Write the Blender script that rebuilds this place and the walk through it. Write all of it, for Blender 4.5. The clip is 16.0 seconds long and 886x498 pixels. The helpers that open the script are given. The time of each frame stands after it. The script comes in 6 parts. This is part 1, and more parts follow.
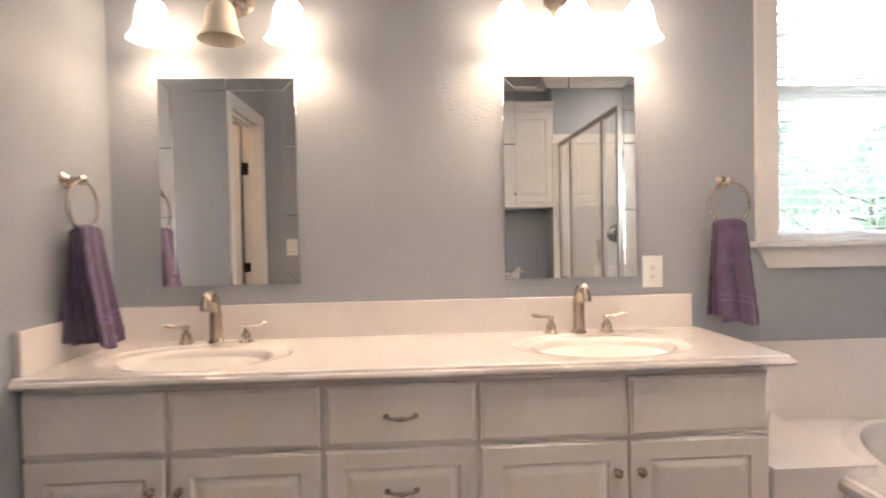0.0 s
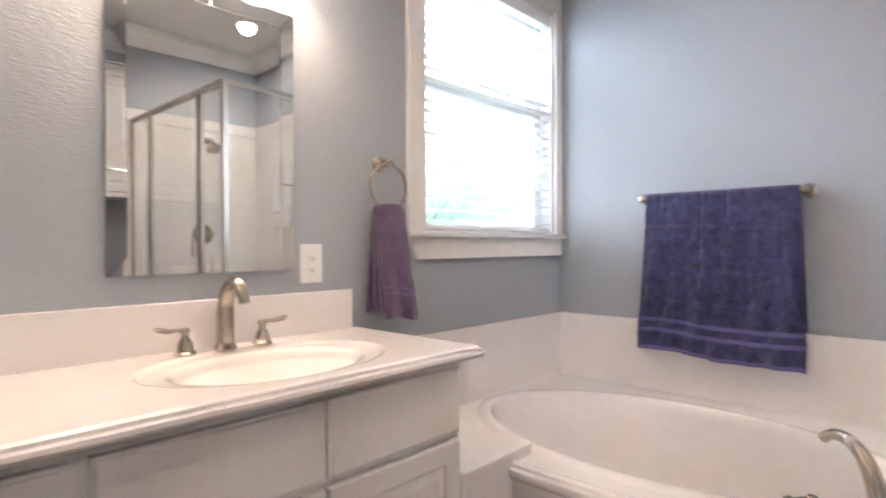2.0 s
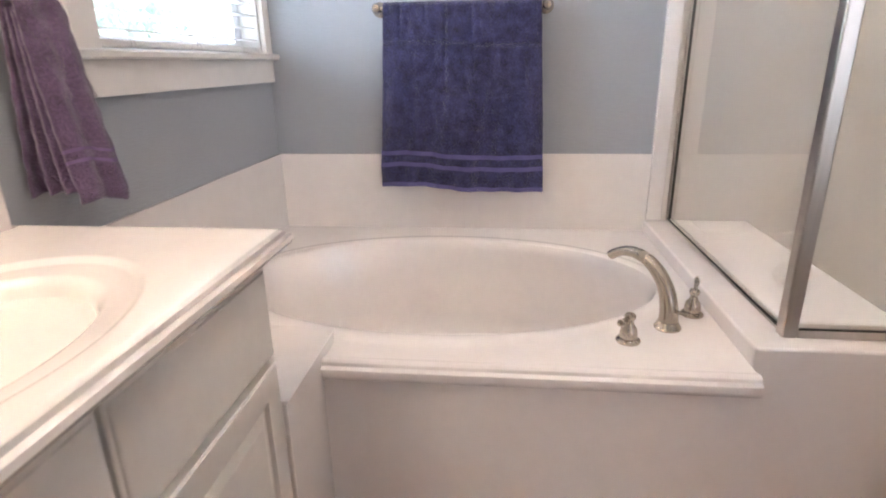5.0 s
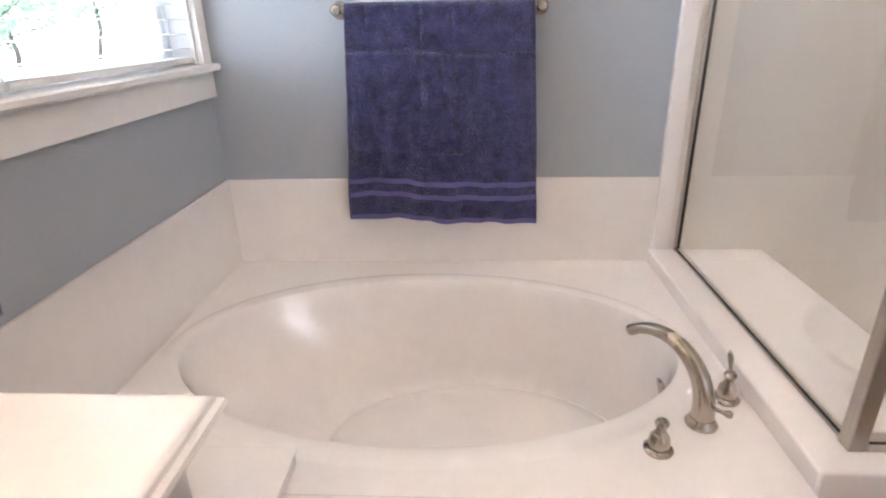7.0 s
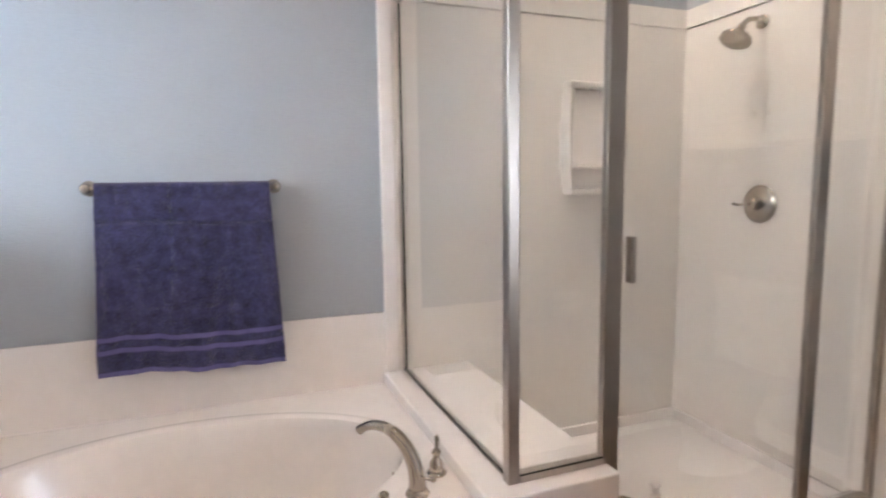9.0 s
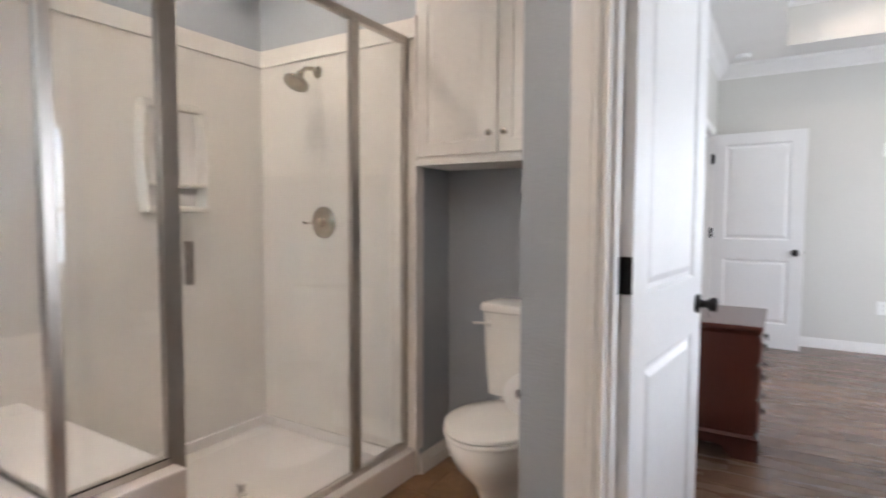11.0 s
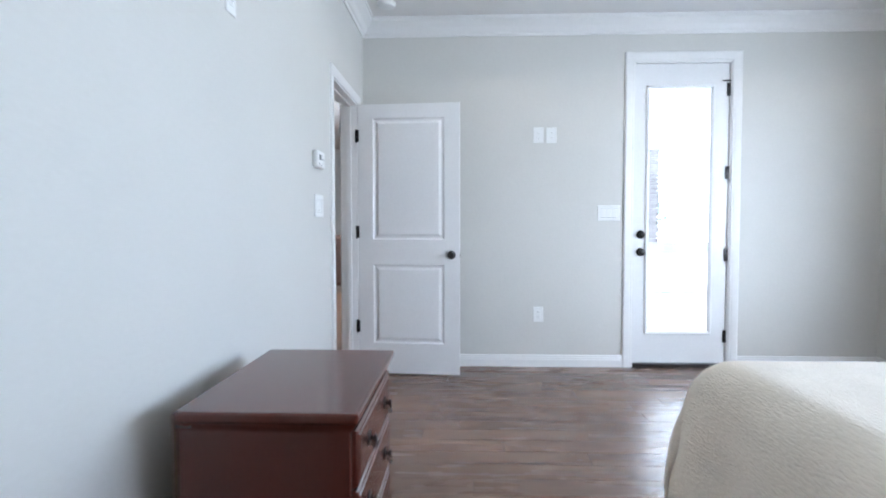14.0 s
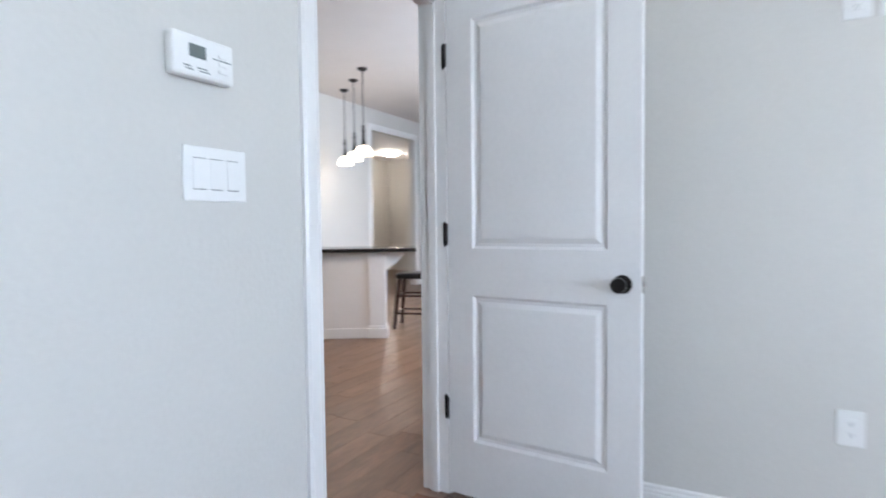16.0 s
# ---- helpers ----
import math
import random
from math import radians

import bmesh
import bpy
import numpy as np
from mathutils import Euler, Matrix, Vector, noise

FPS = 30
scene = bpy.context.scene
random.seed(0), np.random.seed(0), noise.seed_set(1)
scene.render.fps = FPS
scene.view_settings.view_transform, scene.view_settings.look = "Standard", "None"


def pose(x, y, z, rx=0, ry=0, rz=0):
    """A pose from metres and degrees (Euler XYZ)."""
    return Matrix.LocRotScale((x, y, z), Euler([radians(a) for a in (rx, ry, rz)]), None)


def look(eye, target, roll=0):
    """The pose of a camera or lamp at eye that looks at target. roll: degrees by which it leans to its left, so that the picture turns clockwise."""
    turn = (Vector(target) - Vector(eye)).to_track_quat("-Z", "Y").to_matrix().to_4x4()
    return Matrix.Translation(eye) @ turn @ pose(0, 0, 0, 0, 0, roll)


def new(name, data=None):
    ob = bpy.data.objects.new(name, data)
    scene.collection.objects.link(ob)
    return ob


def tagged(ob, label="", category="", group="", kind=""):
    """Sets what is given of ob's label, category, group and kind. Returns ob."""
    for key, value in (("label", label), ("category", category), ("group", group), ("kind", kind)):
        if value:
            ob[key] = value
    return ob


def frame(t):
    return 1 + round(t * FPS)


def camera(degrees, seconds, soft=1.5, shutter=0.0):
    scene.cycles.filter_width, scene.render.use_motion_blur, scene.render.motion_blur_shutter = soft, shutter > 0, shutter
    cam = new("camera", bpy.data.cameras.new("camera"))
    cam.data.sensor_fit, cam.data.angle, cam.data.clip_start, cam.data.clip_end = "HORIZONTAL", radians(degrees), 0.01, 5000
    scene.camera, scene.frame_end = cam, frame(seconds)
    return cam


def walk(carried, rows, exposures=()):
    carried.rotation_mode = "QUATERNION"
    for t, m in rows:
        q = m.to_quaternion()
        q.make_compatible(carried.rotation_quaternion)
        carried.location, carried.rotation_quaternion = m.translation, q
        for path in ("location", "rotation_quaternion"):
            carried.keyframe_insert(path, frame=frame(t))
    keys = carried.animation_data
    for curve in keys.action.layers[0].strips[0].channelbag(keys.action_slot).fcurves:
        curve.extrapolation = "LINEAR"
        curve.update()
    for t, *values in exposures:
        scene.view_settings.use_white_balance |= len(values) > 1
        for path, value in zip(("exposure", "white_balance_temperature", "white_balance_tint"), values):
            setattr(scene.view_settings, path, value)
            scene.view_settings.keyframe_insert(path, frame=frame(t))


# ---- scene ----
cam = camera(77.3, 16.0, soft=1.9, shutter=0.5)
PATH = [
    (0, (1.087, -2.105, 1.207), (1.194, -0.109, 1.163), -1.1),
    (0.5, (1.125, -1.933, 1.212), (1.425, 0.044, 1.159), -1.0),
    (1, (1.086, -1.754, 1.211), (1.758, 0.128, 1.138), -0.6),
    (1.5, (1.004, -1.621, 1.154), (2.138, 0.027, 1.131), -0.2),
    (2, (1.02, -1.498, 1.114), (2.482, -0.133, 1.099), -0.2),
    (2.5, (1.022, -1.427, 1.051), (2.642, -0.254, 1.037), -0.4),
    (3, (1.014, -1.353, 1.013), (2.778, -0.411, 1.003), -0.5),
    (3.5, (1.009, -1.275, 1.001), (2.894, -0.613, 0.912), -0.7),
    (4, (1.022, -1.124, 1.039), (2.942, -0.661, 0.725), -1.0),
    (4.2, (1.042, -1.074, 1.048), (2.96, -0.677, 0.645), -0.9),
    (6.5, (1.627, -0.856, 1.275), (3.472, -0.738, 0.513), -1.2),
    (7, (1.615, -0.874, 1.278), (3.461, -0.769, 0.517), -1.3),
    (7.5, (1.529, -0.929, 1.31), (3.395, -0.941, 0.59), -1.5),
    (8, (1.414, -0.944, 1.338), (3.332, -1.168, 0.816), -1.2),
    (10.3, (1.040, -0.920, 1.260), (2.491, -2.289, 1.130), 0.1),
    (10.5, (1.017, -0.921, 1.251), (2.361, -2.398, 1.128), 0.3),
    (11, (0.959, -0.954, 1.241), (2.007, -2.654, 1.124), 0.2),
    (11.5, (0.932, -1.049, 1.211), (1.671, -2.904, 1.095), 0.2),
    (12, (0.907, -1.16, 1.195), (1.282, -3.122, 1.084), -0.1),
    (12.5, (0.873, -1.489, 1.178), (1.006, -3.481, 1.062), 0.1),
    (13, (0.833, -1.872, 1.166), (0.928, -3.867, 1.058), -0.2),
    (13.5, (0.813, -2.339, 1.161), (0.896, -4.335, 1.067), -0.1),
    (14, (0.785, -2.839, 1.138), (0.857, -4.836, 1.053), -0.1),
    (14.5, (0.715, -3.358, 1.115), (0.840, -5.354, 1.042), -0.2),
    (15, (0.62, -3.9, 1.155), (0.939, -5.872, 1.06), -0.5),
    (15.5, (0.592, -4.469, 1.147), (1.152, -6.387, 1.048), -0.5),
    (16, (0.515, -5.008, 1.125), (1.462, -6.768, 1.041), -0.6),
]
walk(cam, [(t, look(*row)) for t, *row in PATH],
     [(0.0, 1.84, 7050, 23), (1.0, 1.81, 6850, 22), (2.0, 1.82, 6500, 21), (4.2, 1.82, 6520, 21), (7.0, 1.83, 6450, 20), (8.2, 1.78, 6500, 20), (10.5, 1.63, 6500, 18), (11.5, 1.58, 6400, 17), (12.0, 1.58, 6250, 16), (12.5, 1.5, 6150, 15), (13.5, 1.47, 5780, 13), (14.5, 1.44, 5800, 13), (16.0, 1.48, 5900, 14)])

# ---- world, sun, large lights ----
world = bpy.data.worlds.new("world")
scene.world = world
world.use_nodes = True
wt = world.node_tree
sky = wt.nodes.new("ShaderNodeTexSky")
sky.sky_type, sky.sun_disc = "NISHITA", False
sky.sun_elevation, sky.sun_rotation = radians(52), radians(95)
wt.links.new(sky.outputs[0], wt.nodes["Background"].inputs[0])
wt.nodes["Background"].inputs[1].default_value = 0.15


def lamp(name, kind, energy, colour, m, **settings):
    data = bpy.data.lights.new(name, kind)
    data.energy, data.color = energy, colour
    if kind == "AREA":
        data.shape, data.size, data.size_y = "RECTANGLE", settings["size"], settings["size_y"]
    elif kind == "SUN":
        data.angle = settings["angle"]
    else:
        data.shadow_soft_size = settings["radius"]
        if kind == "SPOT":
            data.spot_size, data.spot_blend = settings["cone"], 0.6
    ob = new(name, data)
    ob.matrix_world = m
    return ob


WARM = (1.0, 0.78, 0.56)
DAY = (0.77, 0.88, 1.0)
SKYLIGHT = (0.66, 0.86, 1.0)
# the sun stands high in the east, so that no direct light enters
lamp("sun", "SUN", 5.0, (1.0, 0.95, 0.88), look((20, -2, 25.6), (0, 0, 0)), angle=radians(0.5))
# area lamps standing in for sky light, in or just outside the openings
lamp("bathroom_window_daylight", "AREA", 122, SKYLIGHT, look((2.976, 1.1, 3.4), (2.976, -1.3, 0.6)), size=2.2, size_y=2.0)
# unseen lamp outside beside the window, aimed to brighten the east wall
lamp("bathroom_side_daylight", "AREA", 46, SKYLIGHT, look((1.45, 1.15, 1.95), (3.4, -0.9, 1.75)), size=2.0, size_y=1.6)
# no window is known here; lamp added to brighten the living room
lamp("living_added_daylight", "AREA", 50, DAY, look((1.63, -11.0, 1.65), (5, -11.0, 1.4)), size=2.9, size_y=1.4)
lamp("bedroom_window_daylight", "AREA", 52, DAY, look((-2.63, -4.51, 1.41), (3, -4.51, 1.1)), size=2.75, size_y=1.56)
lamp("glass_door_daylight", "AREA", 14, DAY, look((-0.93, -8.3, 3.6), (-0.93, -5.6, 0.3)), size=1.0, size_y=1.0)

# ---- materials ----


def surface(name, colour, rough=0.5, metal=0.0, vary=0.06, scale=3.0, fine=60.0, bump=0.0, stretch=(1, 1, 1),
            second=None, coat=0.0, sheen=0.0, rand=0.0, rvary=0.08):
    """A node material: base colour broken up at two scales, uneven gloss, fine relief."""
    m = bpy.data.materials.new(name)
    m.use_nodes = True
    nt = m.node_tree
    n, link = nt.nodes, nt.links.new
    b = n["Principled BSDF"]
    tc, mp = n.new("ShaderNodeTexCoord"), n.new("ShaderNodeMapping")
    mp.inputs["Scale"].default_value = stretch
    link(tc.outputs["Object"], mp.inputs["Vector"])
    big, small = n.new("ShaderNodeTexNoise"), n.new("ShaderNodeTexNoise")
    big.inputs["Scale"].default_value, big.inputs["Detail"].default_value = scale, 4
    small.inputs["Scale"].default_value, small.inputs["Detail"].default_value = fine, 5
    vec = mp.outputs[0]
    if rand:
        info, shift = n.new("ShaderNodeObjectInfo"), n.new("ShaderNodeVectorMath")
        sc = n.new("ShaderNodeMath")
        sc.operation, sc.inputs[1].default_value = "MULTIPLY", 37.0
        link(info.outputs["Random"], sc.inputs[0])
        link(mp.outputs[0], shift.inputs[0])
        link(sc.outputs[0], shift.inputs[1])
        vec = shift.outputs[0]
    link(vec, big.inputs["Vector"])
    link(vec, small.inputs["Vector"])
    ramp = n.new("ShaderNodeMix")
    ramp.data_type = "RGBA"
    c2 = second or [c * (1 - 2 * vary) for c in colour]
    c1 = colour if second else [min(1, c * (1 + vary)) for c in colour]
    ramp.inputs["A"].default_value, ramp.inputs["B"].default_value = (*c1, 1), (*c2, 1)
    add = n.new("ShaderNodeMath")
    add.operation = "MULTIPLY_ADD"
    add.inputs[1].default_value = 0.5
    half = n.new("ShaderNodeMath")
    half.operation, half.inputs[1].default_value = "MULTIPLY", 0.5
    link(small.outputs["Fac"], half.inputs[0])
    link(big.outputs["Fac"], add.inputs[0])
    link(half.outputs[0], add.inputs[2])
    spread = n.new("ShaderNodeMapRange")
    spread.inputs["From Min"].default_value, spread.inputs["From Max"].default_value = 0.3, 0.7
    link(add.outputs[0], spread.inputs["Value"])
    link(spread.outputs[0], ramp.inputs["Factor"])
    col = ramp.outputs["Result"]
    if rand:
        hs, rr = n.new("ShaderNodeHueSaturation"), n.new("ShaderNodeMapRange")
        rr.inputs["To Min"].default_value, rr.inputs["To Max"].default_value = 1 - rand, 1 + rand
        link(info.outputs["Random"], rr.inputs["Value"])
        link(rr.outputs[0], hs.inputs["Value"])
        link(col, hs.inputs["Color"])
        col = hs.outputs[0]
    link(col, b.inputs["Base Color"])
    rm = n.new("ShaderNodeMapRange")
    rm.inputs["To Min"].default_value, rm.inputs["To Max"].default_value = max(0.02, rough - rvary), min(1, rough + rvary)
    link(big.outputs["Fac"], rm.inputs["Value"])
    link(rm.outputs[0], b.inputs["Roughness"])
    b.inputs["Metallic"].default_value = metal
    b.inputs["Coat Weight"].default_value = coat
    b.inputs["Coat Roughness"].default_value = 0.08
    b.inputs["Sheen Weight"].default_value = sheen
    if bump:
        bp = n.new("ShaderNodeBump")
        bp.inputs["Strength"].default_value, bp.inputs["Distance"].default_value = 1.0, bump
        link(small.outputs["Fac"], bp.inputs["Height"])
        link(bp.outputs[0], b.inputs["Normal"])
    return m


def glowing(name, colour, strength, rough=0.3):
    m = surface(name, (0.85, 0.82, 0.76), rough)
    b = m.node_tree.nodes["Principled BSDF"]
    b.inputs["Emission Color"].default_value = (*colour, 1)
    b.inputs["Emission Strength"].default_value = strength
    return m


def clear_glass(name, tint=(1, 1, 1), rough=0.0):
    m = bpy.data.materials.new(name)
    m.use_nodes = True
    b = m.node_tree.nodes["Principled BSDF"]
    b.inputs["Base Color"].default_value = (*tint, 1)
    b.inputs["Roughness"].default_value = rough
    b.inputs["Transmission Weight"].default_value = 1.0
    b.inputs["IOR"].default_value = 1.45
    return m


BLUE = surface("blue_grey_wall_paint", (0.362, 0.393, 0.428), 0.5, vary=0.02, scale=1.5, fine=150, bump=0.0018, stretch=(0.3, 0.3, 1.1))
GREIGE = surface("greige_wall_paint", (0.63, 0.615, 0.575), 0.55, vary=0.02, scale=1.5, fine=70, bump=0.0008)
TAN = surface("tan_closet_paint", (0.62, 0.48, 0.32), 0.6, vary=0.03)
CEIL = surface("white_ceiling_paint", (0.80, 0.79, 0.77), 0.7, vary=0.02, fine=90, bump=0.001)
TRIM = surface("white_trim_enamel", (0.80, 0.79, 0.77), 0.32, vary=0.02, scale=5, fine=30, bump=0.0002)
CABINET = surface("white_cabinet_enamel", (0.78, 0.765, 0.735), 0.35, vary=0.025, scale=4, fine=40, bump=0.0002)
DOORPAINT = surface("white_door_enamel", (0.80, 0.795, 0.785), 0.36, vary=0.02, scale=4, fine=50, bump=0.0003)
MARBLE = surface("cultured_marble", (0.83, 0.795, 0.77), 0.085, vary=0.02, scale=6, fine=20, coat=0.4)
ACRYLIC = surface("white_acrylic", (0.82, 0.785, 0.765), 0.19, vary=0.02, scale=5, fine=25, coat=0.14)
LINER = surface("shower_liner_panel", (0.80, 0.765, 0.72), 0.22, vary=0.025, scale=4, fine=25, coat=0.2)
CERAMIC = surface("toilet_ceramic", (0.82, 0.80, 0.76), 0.1, vary=0.015, coat=0.5)
NICKEL = surface("brushed_nickel", (0.50, 0.44, 0.375), 0.25, metal=1.0, vary=0.06, scale=20, fine=200, stretch=(1, 1, 0.1))
ALUM = surface("satin_aluminium", (0.50, 0.46, 0.42), 0.32, metal=1.0, vary=0.06, scale=10, fine=150, stretch=(1, 1, 0.05))
BRONZE = surface("oil_rubbed_bronze", (0.022, 0.019, 0.018), 0.3, metal=0.6, vary=0.15)
STEEL = surface("bright_latch_steel", (0.75, 0.74, 0.72), 0.2, metal=1.0)
BLACKSEAL = surface("black_glazing_seal", (0.02, 0.02, 0.02), 0.6)
MIRROR = surface("mirror_silver", (0.90, 0.92, 0.92), 0.01, metal=1.0, vary=0.0, rvary=0.0)
PLASTIC = surface("white_wall_plate_plastic", (0.82, 0.82, 0.80), 0.3, vary=0.01)
SLOT = surface("dark_slot", (0.05, 0.05, 0.05), 0.6)
LCD = surface("grey_display", (0.16, 0.19, 0.18), 0.2)
PLUM = surface("plum_terry", (0.130, 0.082, 0.165), 0.95, vary=0.3, scale=18, fine=170, bump=0.006, sheen=0.3)
PLUMBAND = surface("plum_band", (0.19, 0.12, 0.26), 0.7, vary=0.08, scale=20, fine=200)
NAVY = surface("indigo_terry", (0.038, 0.036, 0.118), 0.95, vary=0.42, scale=26, fine=150, bump=0.008, sheen=0.3)
NAVYBAND = surface("indigo_band", (0.11, 0.10, 0.26), 0.7, vary=0.08, scale=20, fine=200)
CREAM = surface("cream_coverlet", (0.88, 0.785, 0.65), 0.9, vary=0.06, scale=10, fine=170, bump=0.0045, sheen=0.2, stretch=(1, 0.5, 1))
CHERRY = surface("cherry_wood", (0.090, 0.021, 0.014), 0.27, vary=0.04, scale=1.6, fine=22, stretch=(3, 0.5, 3), coat=0.3, rvary=0.01)
RAWWOOD = surface("bare_back_board", (0.12, 0.065, 0.038), 0.7, vary=0.12, scale=6, fine=40)
PLANK = surface("dark_oak_plank", (0.215, 0.124, 0.080), 0.27, scale=2.2, fine=14, stretch=(0.6, 4, 4), second=(0.130, 0.072, 0.045), bump=0.0006, rand=0.2, coat=0.12)
PLANK2 = surface("living_floor_plank", (0.20, 0.115, 0.066), 0.36, scale=2.2, fine=14, stretch=(4, 0.7, 4), second=(0.095, 0.052, 0.031), bump=0.0008, rand=0.16)
TILE = surface("brown_floor_tile", (0.30, 0.18, 0.095), 0.4, vary=0.2, scale=9, fine=40, second=(0.17, 0.095, 0.05), bump=0.001, rand=0.12)
GROUT = surface("floor_grout", (0.16, 0.12, 0.09), 0.8)
SUBFLOOR = surface("floor_joint", (0.03, 0.02, 0.016), 0.8)
SHADE_ON = glowing("lit_frosted_glass", (1.0, 0.83, 0.62), 3.7)
SHADE_OFF = surface("frosted_glass", (0.88, 0.81, 0.67), 0.3, vary=0.03)
BULB = glowing("lit_bulb", (1.0, 0.85, 0.66), 9.0)
CANLIGHT = glowing("lit_can_lens", (1.0, 0.9, 0.76), 3.5)
PANE = clear_glass("window_glass")
SHOWERGLASS = clear_glass("shower_glass", (0.97, 0.985, 0.975))
VINYL = surface("white_vinyl_sash", (0.80, 0.81, 0.82), 0.35, vary=0.01)
SLAT = surface("white_blind_slat", (0.82, 0.82, 0.81), 0.4, vary=0.02)
CORD = surface("white_cord", (0.8, 0.8, 0.78), 0.8)
PAPER = surface("toilet_paper", (0.84, 0.83, 0.81), 0.95, vary=0.03, fine=200, bump=0.001)
STICKER = surface("blue_grey_sticker", (0.25, 0.32, 0.38), 0.5)
LEATHER = surface("brown_leather", (0.075, 0.042, 0.03), 0.45, vary=0.2, scale=8, fine=90, bump=0.002)
GRANITE = surface("dark_granite", (0.018, 0.016, 0.016), 0.12, vary=0.5, scale=40, fine=160)
SEATPAD = surface("black_leather", (0.016, 0.013, 0.012), 0.4, vary=0.2, scale=8, fine=90, bump=0.002)
STOOLWOOD = surface("dark_stool_wood", (0.032, 0.009, 0.006), 0.35, vary=0.25)
BRICK = surface("grey_brown_brick", (0.43, 0.41, 0.40), 0.85, vary=0.2, scale=12, fine=80, bump=0.003, rand=0.2)
STONE = surface("pale_stone", (0.5, 0.48, 0.45), 0.85, vary=0.1, fine=50, bump=0.002)
GRASS = surface("dry_lawn", (0.10, 0.13, 0.05), 0.95, vary=0.3, scale=0.6, fine=18, bump=0.02)
CONCRETE = surface("patio_concrete", (0.55, 0.54, 0.51), 0.8, vary=0.12, scale=1.2, fine=30, bump=0.002)
LEAF = surface("leaf_green", (0.12, 0.17, 0.10), 0.6, vary=0.3, scale=1.2, fine=6)
thin = LEAF.node_tree.nodes.new("ShaderNodeBsdfTranslucent")
thin.inputs["Color"].default_value = (0.62, 0.82, 0.76, 1)
mixer = LEAF.node_tree.nodes.new("ShaderNodeMixShader")
mixer.inputs[0].default_value = 0.8
LEAF.node_tree.links.new(LEAF.node_tree.nodes["Principled BSDF"].outputs[0], mixer.inputs[1])
LEAF.node_tree.links.new(thin.outputs[0], mixer.inputs[2])
LEAF.node_tree.links.new(mixer.outputs[0], LEAF.node_tree.nodes["Material Output"].inputs[0])
# emissive sheet colour in place of a burnt-out sky
SKYSHEET = glowing("glowing_sky_sheet", (0.85, 0.94, 1.0), 2.8)
BARK = surface("bark", (0.22, 0.19, 0.16), 0.9, vary=0.3, fine=25, bump=0.01, stretch=(1, 1, 0.25))

# ---- geometry helpers ----


def add_box(bm, x0, x1, y0, y1, z0, z1, bevel=0.0, m=None):
    vs = [bm.verts.new((x, y, z)) for x in (x0, x1) for y in (y0, y1) for z in (z0, z1)]
    quads = [(0, 1, 3, 2), (4, 6, 7, 5), (0, 4, 5, 1), (2, 3, 7, 6), (0, 2, 6, 4), (1, 5, 7, 3)]
    faces = [bm.faces.new([vs[i] for i in q]) for q in quads]
    if m is not None:
        bmesh.ops.transform(bm, matrix=m, verts=vs)
    if bevel:
        edges = list({e for f in faces for e in f.edges})
        bmesh.ops.bevel(bm, geom=edges, offset=bevel, segments=2, profile=0.5, affect="EDGES")


def block(x0, x1, y0, y1, z0, z1, bevel=0.0):
    bm = bmesh.new()
    add_box(bm, x0, x1, y0, y1, z0, z1, bevel)
    return bm


def add_lathe(bm, profile, segs=24, m=None, squash=(1, 1)):
    """Turns (radius, height) pairs round z."""
    m = m or Matrix()
    rings = []
    for r, z in profile:
        if r < 1e-5:
            rings.append([bm.verts.new(m @ Vector((0, 0, z)))])
        else:
            rings.append([bm.verts.new(m @ Vector((r * squash[0] * math.cos(a), r * squash[1] * math.sin(a), z)))
                          for a in (2 * math.pi * k / segs for k in range(segs))])
    bridge(bm, rings)


def bridge(bm, rings, closed=True):
    for a, b in zip(rings, rings[1:]):
        n = max(len(a), len(b))
        for k in range(n if closed else n - 1):
            q = [a[k % len(a)], a[(k + 1) % len(a)], b[(k + 1) % len(b)], b[k % len(b)]]
            q = list(dict.fromkeys(q))
            if len(q) > 2:
                try:
                    bm.faces.new(q)
                except ValueError:
                    pass


def add_tube(bm, points, radii, segs=12, cap=True, flat=1.0):
    """A round bar through the points; flat squeezes it sideways."""
    points = [Vector(p) for p in points]
    if not hasattr(radii, "__len__"):
        radii = [radii] * len(points)
    rings, side = [], None
    for i, p in enumerate(points):
        d = (points[min(i + 1, len(points) - 1)] - points[max(i - 1, 0)]).normalized()
        if side is None:
            side = d.orthogonal().normalized()
        side = (side - d * side.dot(d)).normalized()
        up = d.cross(side)
        rings.append([bm.verts.new(p + radii[i] * (math.cos(a) * side + flat * math.sin(a) * up))
                      for a in (2 * math.pi * k / segs for k in range(segs))])
    bridge(bm, rings)
    if cap:
        for r in (rings[0], rings[-1]):
            bm.faces.new(r)


def add_sweep(bm, path, profile, place, closed=False):
    """Runs a closed (offset, height) outline along a mitred line of (u, v); place turns u, v, height into a point."""
    path = [Vector(p) for p in path]
    n = len(path)
    rings = []
    for i, p in enumerate(path):
        a = path[i - 1] if (closed or i) else None
        b = path[(i + 1) % n] if (closed or i < n - 1) else None
        d1 = (p - a).normalized() if a is not None else None
        d2 = (b - p).normalized() if b is not None else None
        d1, d2 = d1 or d2, d2 or d1
        n1, n2 = Vector((-d1.y, d1.x)), Vector((-d2.y, d2.x))
        mit = (n1 + n2).normalized()
        mit = mit / max(0.3, mit.dot(n1))
        rings.append([bm.verts.new(place(*(p + mit * o), h)) for o, h in profile])
    bridge(bm, rings + ([rings[0]] if closed else []))
    if not closed:
        bm.faces.new(rings[0])
        bm.faces.new(rings[-1])


